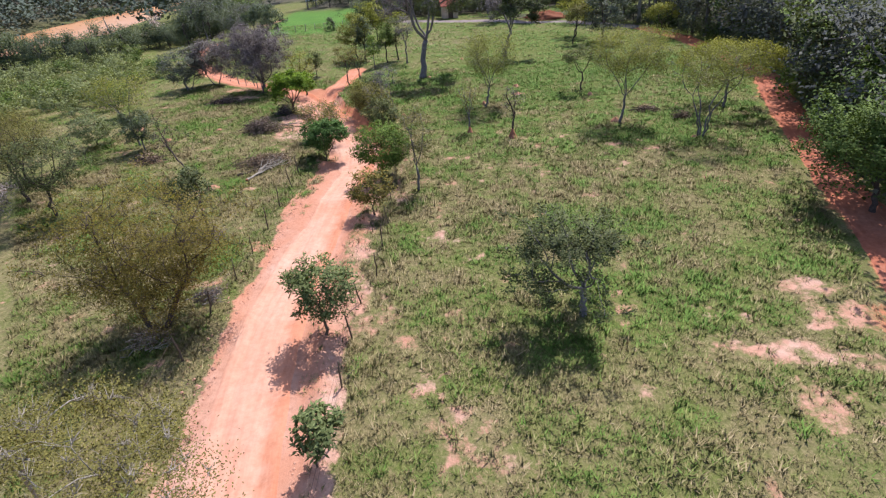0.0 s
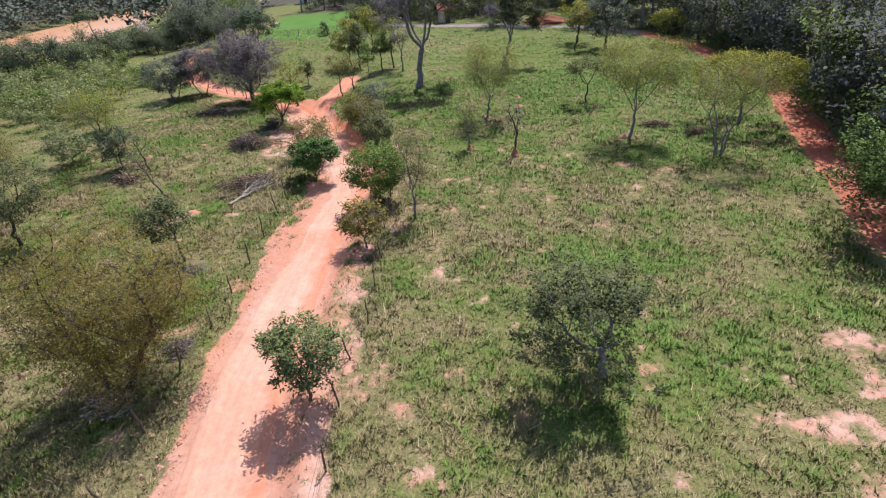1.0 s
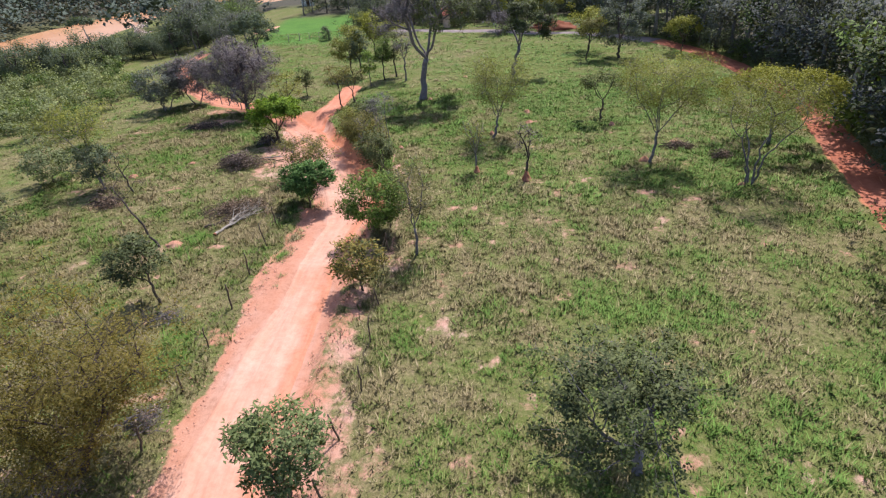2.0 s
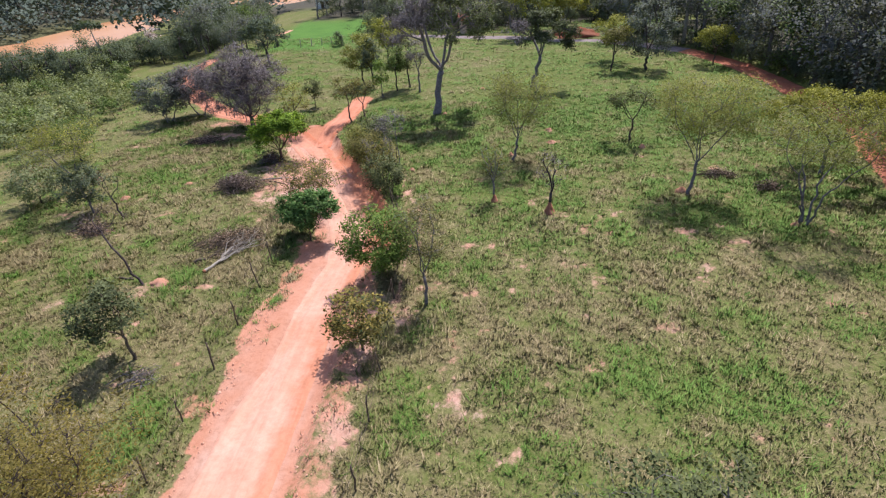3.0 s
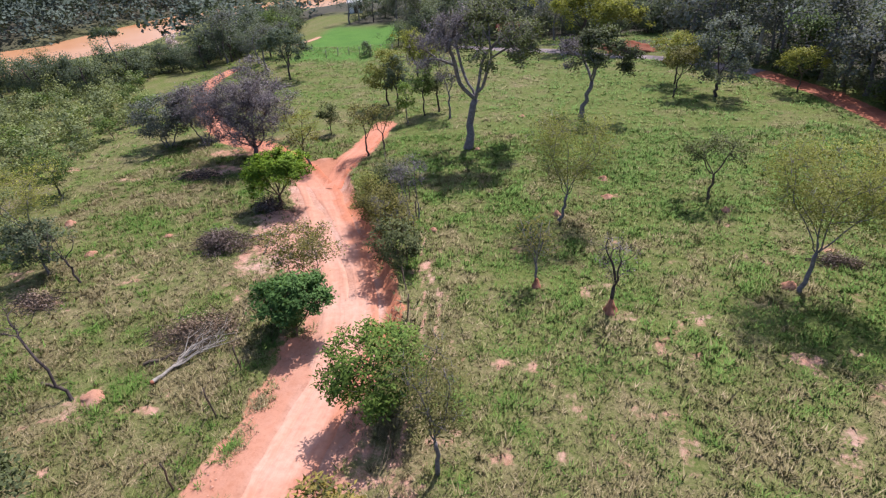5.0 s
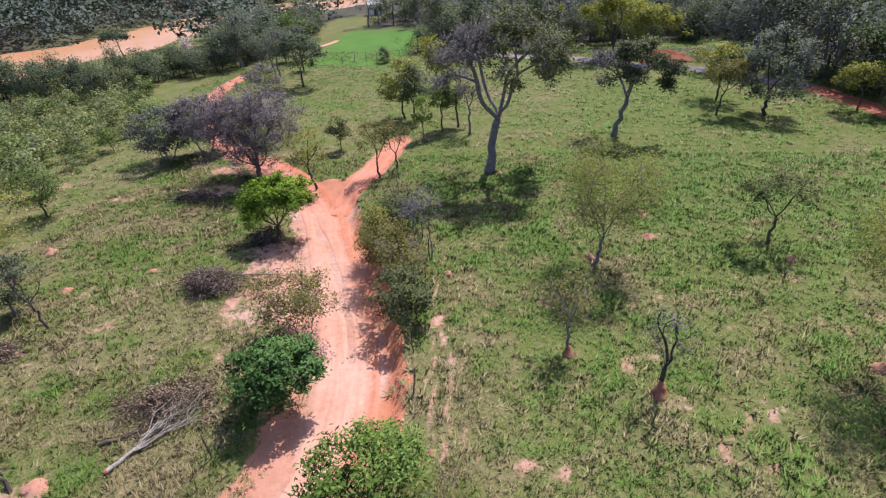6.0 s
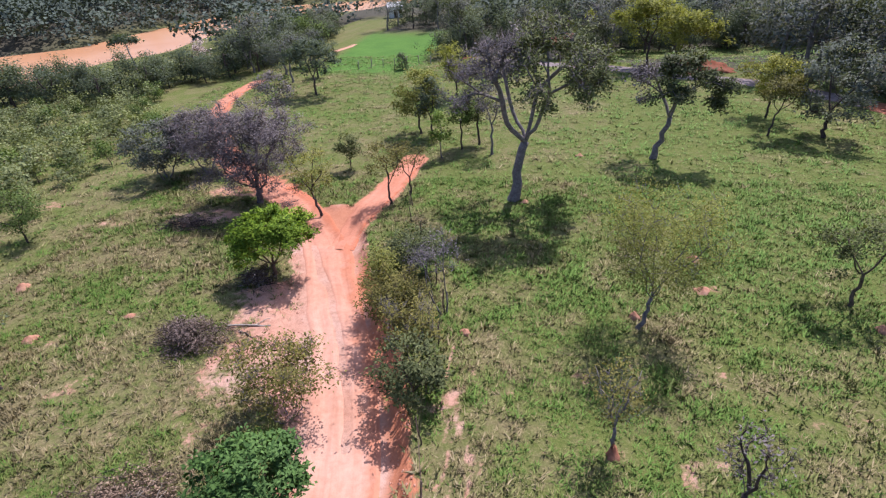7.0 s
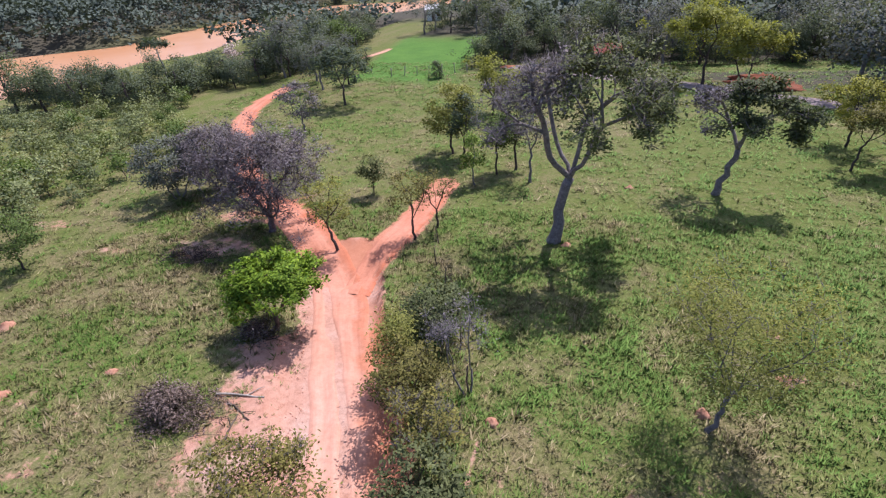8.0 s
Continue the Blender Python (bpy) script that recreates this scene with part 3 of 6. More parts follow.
def height(x, y):
    """Ground level: soft swells, tussocky unevenness, the sunken road with its red banks, and the river bed."""
    x, y = np.asarray(x, dtype=float), np.asarray(y, dtype=float)
    z = (drift(x / 14, y / 14, 3, 3) - 0.5) * 0.5 + (drift(x / 1.7, y / 1.7, 8, 3) - 0.5) * 0.14
    d, side = polyline(ROAD, x, y)
    ragged = (drift(x / 1.1, y / 1.1, 21, 3) - 0.5) * 0.7
    cut = 0.12 + 0.30 * smooth(26, 36, y) * (1 - smooth(52, 58, y))
    half = np.where(side > 0, 1.75, 2.2)
    z = z - cut * (1 - smooth(half, half + 0.55, d + ragged))
    rim = np.exp(-((d + ragged - 2.35) / 0.35) ** 2) * (side > 0) * 0.22
    z = z + rim * smooth(8, 12, y) * (1 - smooth(52, 56, y))
    z = z + 0.16 * ledge(y) * (side < 0) * smooth(0.72, 0.92, d + 0.2 * ragged) * (1 - smooth(2.0, 2.7, d))
    for line, w in ((BRANCH_RIGHT, 1.1), (BRANCH_LEFT, 1.4), (LANE, 1.5)):
        d2, _ = polyline(line, x, y)
        z = z - 0.14 * (1 - smooth(w, w + 0.6, d2 + ragged * 0.6))
    dn, sn = polyline(BANK_NEAR, x, y)
    z = z - 3.0 * smooth(-6, 4, np.where(sn < 0, dn, -dn))
    df, sf = polyline(BANK_FAR, x, y)
    z = z + 6.0 * smooth(0, 30, np.where(sf < 0, df, -df))
    return z


def bare(x, y):
    d, side = polyline(ROAD, x, y)
    wob = (drift(x / 2.3, y / 2.3, 31, 3) - 0.5) * 1.1
    wide = 1.7 * smooth(39, 41.5, y) * (1 - smooth(46.5, 49, y)) + 0.5 * smooth(24, 28, y) * (1 - smooth(34, 36, y)) + 0.7 * (drift(x / 1.2, y / 1.2, 34, 3) - 0.5)
    left = np.where(side < 0, 1 - smooth(1.9 + wide, 2.4 + wide, d + wob), 0)
    right_w = 1.7 + 1.2 * (1 - smooth(16, 21, y)) + 1.2 * smooth(15, 19, y) * (1 - smooth(28, 32, y)) + 0.35 * smooth(28, 32, y) * (1 - smooth(50, 56, y))
    right = np.where(side > 0, 1 - smooth(right_w, right_w + 0.7, d + wob), 0)
    right = right * np.where(d < 1.7, 1.0, (0.27 + 0.62 * drift(x / 0.9, y / 0.9, 45, 3)) + 0.4 * smooth(28, 33, y) + 0.16 * (1 - smooth(16, 22, y)))
    left = left * np.where(d < 1.7, 1.0, 0.62 + 0.38 * drift(x / 0.8, y / 0.8, 46, 3))
    m = np.maximum(left, right)
    for line, w in ((BRANCH_RIGHT, 0.7), (BRANCH_LEFT, 0.75), (LANE, 0.75)):
        d2, _ = polyline(line, x, y)
        m = np.maximum(m, 1 - smooth(w, w + 0.8, d2 + wob * 0.6))
    for cx, cy, rx, ry in BARE:
        q = np.hypot((x - cx) / rx, (y - cy) / ry)
        m = np.maximum(m, (0.2 + 0.48 * drift(x / 0.8, y / 0.8, 47, 4)) * (1 - smooth(0.3, 1.45, q + wob * 1.1)))
    for cx, cy, rx, ry in WORN:
        q = np.hypot((x - cx) / rx, (y - cy) / ry)
        m = np.maximum(m, (0.4 + 0.3 * drift(x / 0.9, y / 0.9, 44, 3)) * (1 - smooth(0.5, 1.2, q + wob * 0.6)))
    for trail in TRAILS:
        dt, _ = polyline(trail, x, y)
        m = np.maximum(m, (0.46 + 0.24 * drift(x / 0.9, y / 0.9, 48, 2)) * (1 - smooth(0.08, 0.3, dt + wob * 0.12)))
    specks = smooth(0.62, 0.72, drift(x / 1.1, y / 1.1, 41, 4)) * 0.46 * (1 - smooth(40, 60, y))
    poor = smooth(0.46, 0.62, drift(x / 0.9, y / 0.9, 43, 4)) * 0.6 * np.maximum(np.exp(-((x + 2.0) / 2.8) ** 2 - ((y - 10.5) / 5.5) ** 2), np.exp(-((x - 12.2) / 3.6) ** 2 - ((y - 14.2) / 4.2) ** 2))
    specks = np.maximum(specks, poor)
    return np.maximum(m, specks)


def cut_soil(x, y):
    """Where the road's bank is freshly cut and shows deep red."""
    d, side = polyline(ROAD, x, y)
    d2, side2 = polyline(BRANCH_LEFT, x, y)
    wob = (drift(x / 1.2, y / 1.2, 33, 3) - 0.5) * 0.9
    m = smooth(1.1, 1.5, d + wob) * (1 - smooth(2.3, 2.9, d + wob)) * (side > 0) * (0.5 + 0.5 * smooth(30, 35, y)) * smooth(7, 10, y) * (1 - smooth(49, 53, y))
    m2 = smooth(0.8, 1.3, d2 + wob) * (1 - smooth(2.0, 2.4, d2 + wob)) * (side2 > 0) * smooth(56.5, 58, y) * (1 - smooth(64, 68, y))
    shoulder = 0.5 * smooth(1.3 - 0.6 * ledge(y), 1.8 - 0.8 * ledge(y), d + wob * (1 - 0.8 * ledge(y))) * (1 - smooth(3.2, 3.8, d + wob)) * (side < 0) * smooth(12, 16, y) * (1 - smooth(37, 40, y))
    m = np.maximum(m, shoulder)
    d3, side3 = polyline(LANE, x, y)
    d4, _ = polyline(BRANCH_RIGHT, x, y)
    m = np.maximum(m, 0.75 * (1 - smooth(1.6, 2.6, np.minimum(d2, d4))) * smooth(52, 55, y))
    return np.maximum(np.maximum(m, m2), 1 - smooth(1.8, 2.6, d3))


def leaf_litter(x, y):
    """Dark floor of the woods."""
    d, side = polyline(LANE, x, y)
    east = np.where((side > 0) & (y < 104), smooth(2.2, 4.5, d), 0) * smooth(4, 13, y + 4 * drift(x / 3, y / 3, 49, 3))
    north = smooth(108, 112, y) * (x > -64) * (1 - ((x > -54) & (x < -39) & (y < 172))) * (1 - ((x > -46) & (x < -20) & (y < 139)))
    df, sf = polyline(BANK_FAR, x, y)
    return np.maximum(np.maximum(east, north), np.where(sf < 0, smooth(2, 5, df), 0)) * 0.95


def lush(x, y):
    m = 0.30 + 0.5 * (drift(x / 9, y / 9, 51, 4) - 0.4) + 1.45 * (drift(x / 1.6, y / 1.6, 55, 3) - 0.5) + 0.22 * smooth(22, 46, y) + 0.1 * smooth(44, 60, y) + 0.2 * smooth(-2, 6, x) * smooth(28, 42, y) + 0.2 * np.exp(-((x - 7) / 8) ** 2 - ((y - 17) / 7) ** 2)
    m = m - 0.3 * np.exp(-((x + 4.6) / 1.3) ** 2) * smooth(24, 29, y) * (1 - smooth(42, 47, y))  # trodden strip beside the road bank
    m = m - 0.13 * smooth(10, 14, -x) * (1 - smooth(60, 75, y))
    for cx, cy, rx, ry in LUSH:
        m = m + 0.38 * (1 - smooth(0.3, 1.2, np.hypot((x - cx) / rx, (y - cy) / ry)))
    return np.clip(m, 0, 1)


# ---- ground: one sheet to the horizon ----
def axis(start, stop, step, low, high, fine0, fine1, fine):
    """Grid lines: fine in the middle, then coarser, then growing to the far ends."""
    inner = np.arange(fine0, fine1, fine)
    a, b = np.arange(fine1, stop, step), np.arange(start, fine0, step)
    out_hi = [stop]
    while out_hi[-1] < high:
        out_hi.append(out_hi[-1] + max(step, (out_hi[-1] - stop) * 0.25 + step))
    out_lo = [start - step]
    while out_lo[-1] > low:
        out_lo.append(out_lo[-1] - max(step, (start - out_lo[-1]) * 0.25 + step))
    return np.concatenate([out_lo[::-1], b, inner, a, out_hi])


def build_ground():
    xs = axis(-62, 34, 0.7, -3000, 3000, -19, 17, 0.28)
    ys = axis(2, 112, 0.7, -3000, 3000, 7, 60, 0.3)
    X, Y = np.meshgrid(xs, ys)
    Z = height(X, Y)
    n, m = len(xs), len(ys)
    i = (np.arange(m - 1)[:, None] * n + np.arange(n - 1)[None, :]).ravel()
    me = fill_mesh("ground", np.stack([X.ravel(), Y.ravel(), Z.ravel()], 1), np.stack([i, i + 1, i + n + 1, i + n], 1), TURF, True,
                   {"bare": bare(X, Y).ravel(), "lush": lush(X, Y).ravel(), "lawn": (1 - smooth(0.8, 1.05, np.maximum(np.abs(X + 31.5 + 0.12 * (Y - 120)) / 8.5, np.abs(Y - 117.5) / 20.5) + 0.25 * (drift(X / 6, Y / 6, 71, 3) - 0.5))).ravel(), "cut": cut_soil(X, Y).ravel(), "litter": leaf_litter(X, Y).ravel()})
    tagged(new("ground", me), "rough pasture of green and dry grass over red soil", "ground", kind="structure")


def ribbon(name, line, half, mat, label, lift=0.012, across=13, wear=0.55, rut=0.05, gully=None):
    """A dirt road laid on the ground: uneven edges, two wheel ruts, and where given a washed-out gully."""
    pts = np.array(line, dtype=float)
    seg = np.hypot(*np.diff(pts, axis=0).T)
    s = np.concatenate([[0], np.cumsum(seg)])
    k = np.arange(0, s[-1], 0.3)
    cx, cy = np.interp(k, s, pts[:, 0]), np.interp(k, s, pts[:, 1])
    box = np.ones(13) / 13
    px, py = np.pad(cx, 6, "edge"), np.pad(cy, 6, "edge")
    cx, cy = np.convolve(px, box, "valid"), np.convolve(py, box, "valid")
    tx, ty = np.gradient(cx), np.gradient(cy)
    ln = np.hypot(tx, ty)
    nx, ny = ty / ln, -tx / ln
    u = np.linspace(-1, 1, across)
    wl = half * (1 + wear * (drift(k / 2.1, k * 0 + 1.5, 61, 3) - 0.5))
    if gully:
        wl = wl * (1 - 0.4 * ledge(cy))
    wr = half * (1 + wear * (drift(k / 2.1, k * 0 + 9.5, 62, 3) - 0.5))
    w = np.where(u[None, :] < 0, wl[:, None], wr[:, None])
    X, Y = cx[:, None] + nx[:, None] * u * w, cy[:, None] + ny[:, None] * u * w
    Z = height(X, Y) + lift - 0.05 * (np.abs(u) > 0.95)
    across_m, along_m = u[None, :] * half + 0 * X, k[:, None] + 0 * X
    if rut:
        Z = Z - rut * np.exp(-((np.abs(u) - 0.5) / 0.16) ** 2) + 0.008 * (drift(X / 0.8, Y / 0.8, 65, 3) - 0.5)
        Z = Z + rut * 0.8
    if gully:
        dg, _ = polyline(gully, X + 0.25 * (drift(X / 0.9, Y / 0.9, 67, 2) - 0.5), Y)
        Z = Z - 0.17 * np.exp(-(dg / 0.13) ** 2) * (0.4 + drift(X / 1.3, Y / 1.3, 68, 2))
    m = len(k)
    i = (np.arange(m - 1)[:, None] * across + np.arange(across - 1)[None, :]).ravel()
    me = fill_mesh(name, np.stack([X.ravel(), Y.ravel(), Z.ravel()], 1), np.stack([i, i + 1, i + across + 1, i + across], 1), mat, True, {"across": across_m.ravel(), "along": along_m.ravel()})
    return tagged(new(name, me), label, "dirt road", kind="structure")


def build_river():
    a, b = np.array(BANK_NEAR, dtype=float), np.array(BANK_FAR, dtype=float)
    t = np.linspace(0, 1, 60)
    grow = lambda p: np.stack([np.interp(t, np.linspace(0, 1, len(p)), p[:, q]) for q in (0, 1)], 1)
    a, b = grow(a), grow(b)
    mid = (a + b) / 2
    a, b = mid + (a - mid) * 1.12, mid + (b - mid) * 1.25
    v = np.concatenate([np.c_[a, np.full(60, -1.5)], np.c_[b, np.full(60, -1.5)]])
    i = np.arange(59)
    tagged(new("river", fill_mesh("river", v, np.stack([i, i + 1, i + 61, i + 60], 1), WATER)), "broad muddy orange river", "river", kind="structure")


build_ground()
ribbon("road", ROAD[:-1] + [(-16.8, 54.3), (-18.8, 56.2), (-20.6, 58), (-22.6, 59.5)], 1.3, ROAD_SOIL, "main track of packed pale red earth with wheel ruts", across=27, wear=0.3, gully=GULLY)
ribbon("road_branch", BRANCH_RIGHT, 0.9, BRANCH_SOIL, "narrow red earth track forking off through the grass", 0.02)
ribbon("road_branch", BRANCH_LEFT[2:], 0.85, BRANCH_SOIL, "red earth track forking off towards the river", 0.028)
ribbon("road_branch", FAR_TRACK, 0.6, ROAD_SOIL, "short stretch of pale track beside the lawn", 0.02)
ribbon("lane", LANE[:15], 1.15, LANE_SOIL, "red earth lane along the edge of the woods", 0.012)
ribbon("lane", LANE[14:], 1.4, GRAVEL, "pale grey gravel stretch of the lane", 0.016)
build_river()


# ---- trees of the pasture ----
FEATHER = dict(form="fan", leaf="olive", size=(0.13, 0.028), sigma=0.36, droop=0.1, twigs=3, twig_len=0.5, fine=0.5)
tree("pasture_tree", "small gnarled tree with sparse grey-green leaves on pasture", 4.05, 16.3, seed=11, h=4.2, w=4.0, low=0.36, form="umbrella", tips=170, clump=0.22, mains=5, leaf="dusky", count=9500, size=(0.11, 0.05), sigma=0.21, bark="grey", off=(-0.75, 0.1), lean=(0.2, 0.0), fork=0.3, girth=0.03, twigs=3, twig_len=0.35)
tree("slender_tree", "slender half-bare tree with thin yellowish foliage", -3.3, 29.0, seed=12, h=4.9, w=2.3, low=0.34, tips=70, count=2600, bark="grey", fork=0.3, girth=0.015, **{**FEATHER, "form": "fan", "leaf": "brown_olive"})
tree("feathery_tree", "feathery yellow-green tree with a spreading crown", 11.35, 39.3, seed=13, h=6.4, w=5.6, low=0.42, tips=170, count=15000, bark="grey", fork=0.3, girth=0.015, mains=5, off=(0.3, 0.0), **FEATHER)
tree("feathery_tree", "many-stemmed feathery tree with grey curving stems", 15.7, 35.1, seed=14, h=5.6, w=5.8, low=0.52, tips=130, count=8500, bark="grey", stems=4, fork=0.4, girth=0.019, **FEATHER)
tree("umbrella_tree", "flat-topped tree with yellow-olive umbrella crown beside the lane", 19.8, 41.4, seed=15, h=4.9, w=7.8, low=0.62, form="umbrella", tips=120, leaf="lime", count=9500, size=(0.16, 0.05), sigma=0.36, bark="grey", fork=0.4, girth=0.02)
tree("feathery_tree", "airy olive tree with forked thin trunk", 1.45, 46.2, seed=16, h=5.9, w=4.7, low=0.34, tips=150, count=10500, bark="grey", fork=0.26, girth=0.015, mains=5, off=(0.4, 0.0), lean=(0.15, 0.1), **FEATHER)
tree("small_tree", "small sparse grey-green tree on the pasture", 10.1, 48.6, seed=17, h=3.9, w=4.0, low=0.45, form="umbrella", tips=45, leaf="grey_green", count=1900, size=(0.14, 0.06), sigma=0.26, bark="brown", fork=0.4, girth=0.02, lean=(0.1, 0), twigs=3, twig_len=0.35)
tree("tall_tree", "tall spreading tree with pale grey trunk and open crown", -5.0, 58.4, seed=18, h=10.6, w=10.2, low=0.56, form="umbrella", mains=4, tips=330, clump=0.8, leaf="grey_green", count=8000, size=(0.19, 0.09), sigma=0.36, bark="silver", fork=0.36, girth=0.028, off=(1.0, 0.0), lean=(0.35, 0.1), twigs=9, twig_len=0.8, sparse=(185, "grey", 1300))
tree("tall_tree", "leaning grey-trunked tree with dark clumped foliage", 4.45, 66.3, seed=19, h=7.4, w=7.0, low=0.5, form="umbrella", tips=170, clump=0.8, sparse=(150, "grey", 900), leaf="grey_green", count=5600, size=(0.2, 0.1), sigma=0.34, bark="silver", fork=0.4, girth=0.027, off=(0.7, 0), lean=(0.5, 0), twigs=6, twig_len=0.7)
tree("dead_tree", "small dead tree with tangled bare grey twigs", 3.05, 37.75, seed=20, h=3.9, w=1.7, low=0.32, form="round", tips=34, count=260, leaf="grey", size=(0.1, 0.04), bark="dark", fork=0.3, girth=0.024, twigs=9, twig_len=0.45, sigma=0.2, off=(0.15, 0))
tree("dying_tree", "small dying tree with few brownish leaves and bare sticks", -0.1, 39.7, seed=21, h=3.3, w=1.9, low=0.4, form="fan", tips=26, count=800, leaf="brown_olive", size=(0.1, 0.04), bark="silver", fork=0.35, girth=0.02, twigs=5, twig_len=0.5, sigma=0.2)
sticks = [ob for ob in bpy.data.objects if ob.name.startswith("dying_tree")][0]
for way in ((-0.75, 0.1, 3.5), (0.25, -0.1, 3.4), (0.6, 0.3, 3.3)):
    stick = Shape()
    stick.tube(bend(np.array([0, 0, 1.3]), np.array(way), 6, np.random.default_rng(int(way[2] * 10)), 0, 0.03), [0.035, 0.03, 0.026, 0.02, 0.015, 0.008], 5)
    part("bare_limb", stick.mesh("bare_limb", BARK["pale"]), sticks, "pale dead limb")
tree("grove_tree", "young dark tree in a small grove", -10.0, 67.9, group="grove behind the tall tree", seed=22, h=4.6, w=2.4, low=0.35, form="round", tips=40, leaf="mid", count=2200, size=(0.16, 0.07), sigma=0.3, bark="dark", fork=0.5, girth=0.016)
tree("grove_tree", "young dark tree in a small grove", -8.8, 68.9, group="grove behind the tall tree", seed=23, h=5.4, w=3.0, low=0.35, form="round", tips=45, leaf="grey_green", count=2600, size=(0.16, 0.07), sigma=0.3, bark="dark", fork=0.5, girth=0.016)
tree("grove_tree", "slim grey young tree in a small grove", -11.3, 66.0, group="grove behind the tall tree", seed=24, h=3.8, w=1.8, low=0.35, form="column", tips=30, leaf="fresh", count=1200, size=(0.16, 0.07), sigma=0.25, bark="grey", fork=0.4, girth=0.014)
tree("grove_tree", "slim grey young tree in a small grove", -7.4, 66.8, group="grove behind the tall tree", seed=25, h=5.8, w=2.4, low=0.45, form="round", tips=34, leaf="grey", count=900, size=(0.14, 0.06), sigma=0.28, bark="grey", fork=0.4, girth=0.016, twigs=6, twig_len=0.5)
tree("withered_tree", "large withered tree with dense grey-purple twiggy crown", -22.1, 56.8, seed=26, h=6.2, w=6.3, low=0.3, form="round", tips=360, clump=0.2, leaf="grey", count=21000, size=(0.14, 0.05), sigma=0.42, bark="plum", fork=0.17, girth=0.034, stems=1, mains=5, off=(0.1, 0.2), twigs=26, twig_len=0.75)
tree("withered_tree", "grey-green round tree at the edge of the scrub", -32.4, 60.6, seed=27, h=4.8, w=5.6, low=0.2, form="round", tips=100, leaf="ash", count=7000, size=(0.17, 0.08), sigma=0.36, bark="grey", fork=0.2, girth=0.022, stems=3, twigs=8, twig_len=0.5)
tree("withered_tree", "thin grey twiggy tree beside a larger one", -29.7, 62.2, seed=28, h=5.0, w=5.0, low=0.26, form="round", tips=150, leaf="grey", count=12500, size=(0.14, 0.06), sigma=0.42, bark="grey", fork=0.2, girth=0.018, stems=2, twigs=14, twig_len=0.6)
tree("roadside_tree", "thin tree with yellow-green leaves at the fork", -17.1, 55.9, seed=29, h=4.2, w=2.8, low=0.32, form="fan", tips=40, leaf="olive", count=1700, size=(0.14, 0.05), sigma=0.28, bark="dark", fork=0.3, girth=0.022, off=(-0.3, 0), lean=(-0.4, 0.1), twigs=6, twig_len=0.45)
tree("roadside_tree", "thin dark-stemmed tree beside the narrow track", -13.0, 57.6, seed=30, h=3.9, w=2.9, low=0.4, form="fan", tips=40, leaf="brown_olive", count=1500, size=(0.13, 0.05), sigma=0.28, bark="dark", fork=0.35, girth=0.02, twigs=6, twig_len=0.45)
tree("roadside_tree", "thin dark-stemmed tree beside the narrow track", -12.0, 59.2, seed=31, h=3.5, w=2.2, low=0.4, form="fan", tips=30, leaf="brown_olive", count=900, size=(0.13, 0.05), sigma=0.28, bark="dark", fork=0.35, girth=0.02, twigs=6, twig_len=0.45)
tree("olive_tree", "round olive-green tree on the pasture", -14.6, 72.2, seed=32, h=5.6, w=4.6, low=0.3, form="round", tips=70, leaf="olive", count=4200, size=(0.18, 0.09), sigma=0.36, bark="dark", fork=0.3, girth=0.018)
tree("olive_tree", "dark slim tree beside a round olive one", -13.2, 71.0, seed=33, h=5.2, w=2.6, low=0.35, form="round", tips=45, leaf="forest", count=2400, size=(0.17, 0.08), sigma=0.3, bark="dark", fork=0.3, girth=0.018)
tree("mango_tree", "dense bright green mango tree beside the track", -16.5, 48.1, seed=34, h=3.7, w=4.3, low=0.36, form="umbrella", tips=460, clump=0.72, leaf="mango", count=13000, size=(0.17, 0.06), sigma=0.15, bark="brown", fork=0.2, girth=0.034, off=(0.35, 0.1), mains=6)
tree("round_bush", "dense dark green round shrub on the road edge", -10.6, 35.6, "bush", seed=35, h=3.0, w=3.2, low=0.32, mains=5, form="round", tips=120, leaf="deep", count=7500, size=(0.15, 0.065), sigma=0.2, bark="brown", fork=0.12, girth=0.02, off=(0.2, 0.1))
tree("grey_bush", "open grey-green shrub with bare twigs", -11.5, 39.6, "bush", seed=36, h=3.1, w=3.4, low=0.2, form="fan", tips=70, leaf="brown_olive", count=4200, size=(0.12, 0.05), sigma=0.36, bark="grey", fork=0.1, girth=0.016, stems=3, twigs=10, twig_len=0.5)
tree("roadside_bush", "leafy green mango sapling on the road bank", -5.95, 31.3, "bush", seed=37, h=3.4, w=3.4, low=0.2, form="round", tips=190, mains=6, leaf="fresh", count=8500, size=(0.15, 0.05), sigma=0.24, bark="brown", fork=0.15, girth=0.02, off=(0.4, 0.0))
tree("roadside_bush", "yellowish leafy sapling on the road bank", -5.6, 26.0, "bush", seed=38, h=2.8, w=2.3, low=0.22, form="round", tips=70, leaf="turning", count=2300, size=(0.17, 0.055), sigma=0.22, bark="brown", fork=0.2, girth=0.018, off=(-0.1, 0))
tree("roadside_bush", "open leafy sapling with dark glossy leaves on the verge", -5.95, 15.5, "bush", seed=39, h=3.3, w=2.6, low=0.3, form="round", tips=110, leaf="sapling", count=4400, size=(0.15, 0.048), sigma=0.2, bark="brown", fork=0.3, girth=0.018, off=(0.15, 0))
tree("young_sapling", "young thin sapling with drooping green leaves", -4.95, 9.7, "sapling", seed=40, h=2.2, w=1.35, low=0.42, form="round", tips=36, leaf="sapling", count=1200, size=(0.17, 0.055), sigma=0.15, bark="brown", fork=0.4, girth=0.014, off=(0.3, 0), droop=0.3)
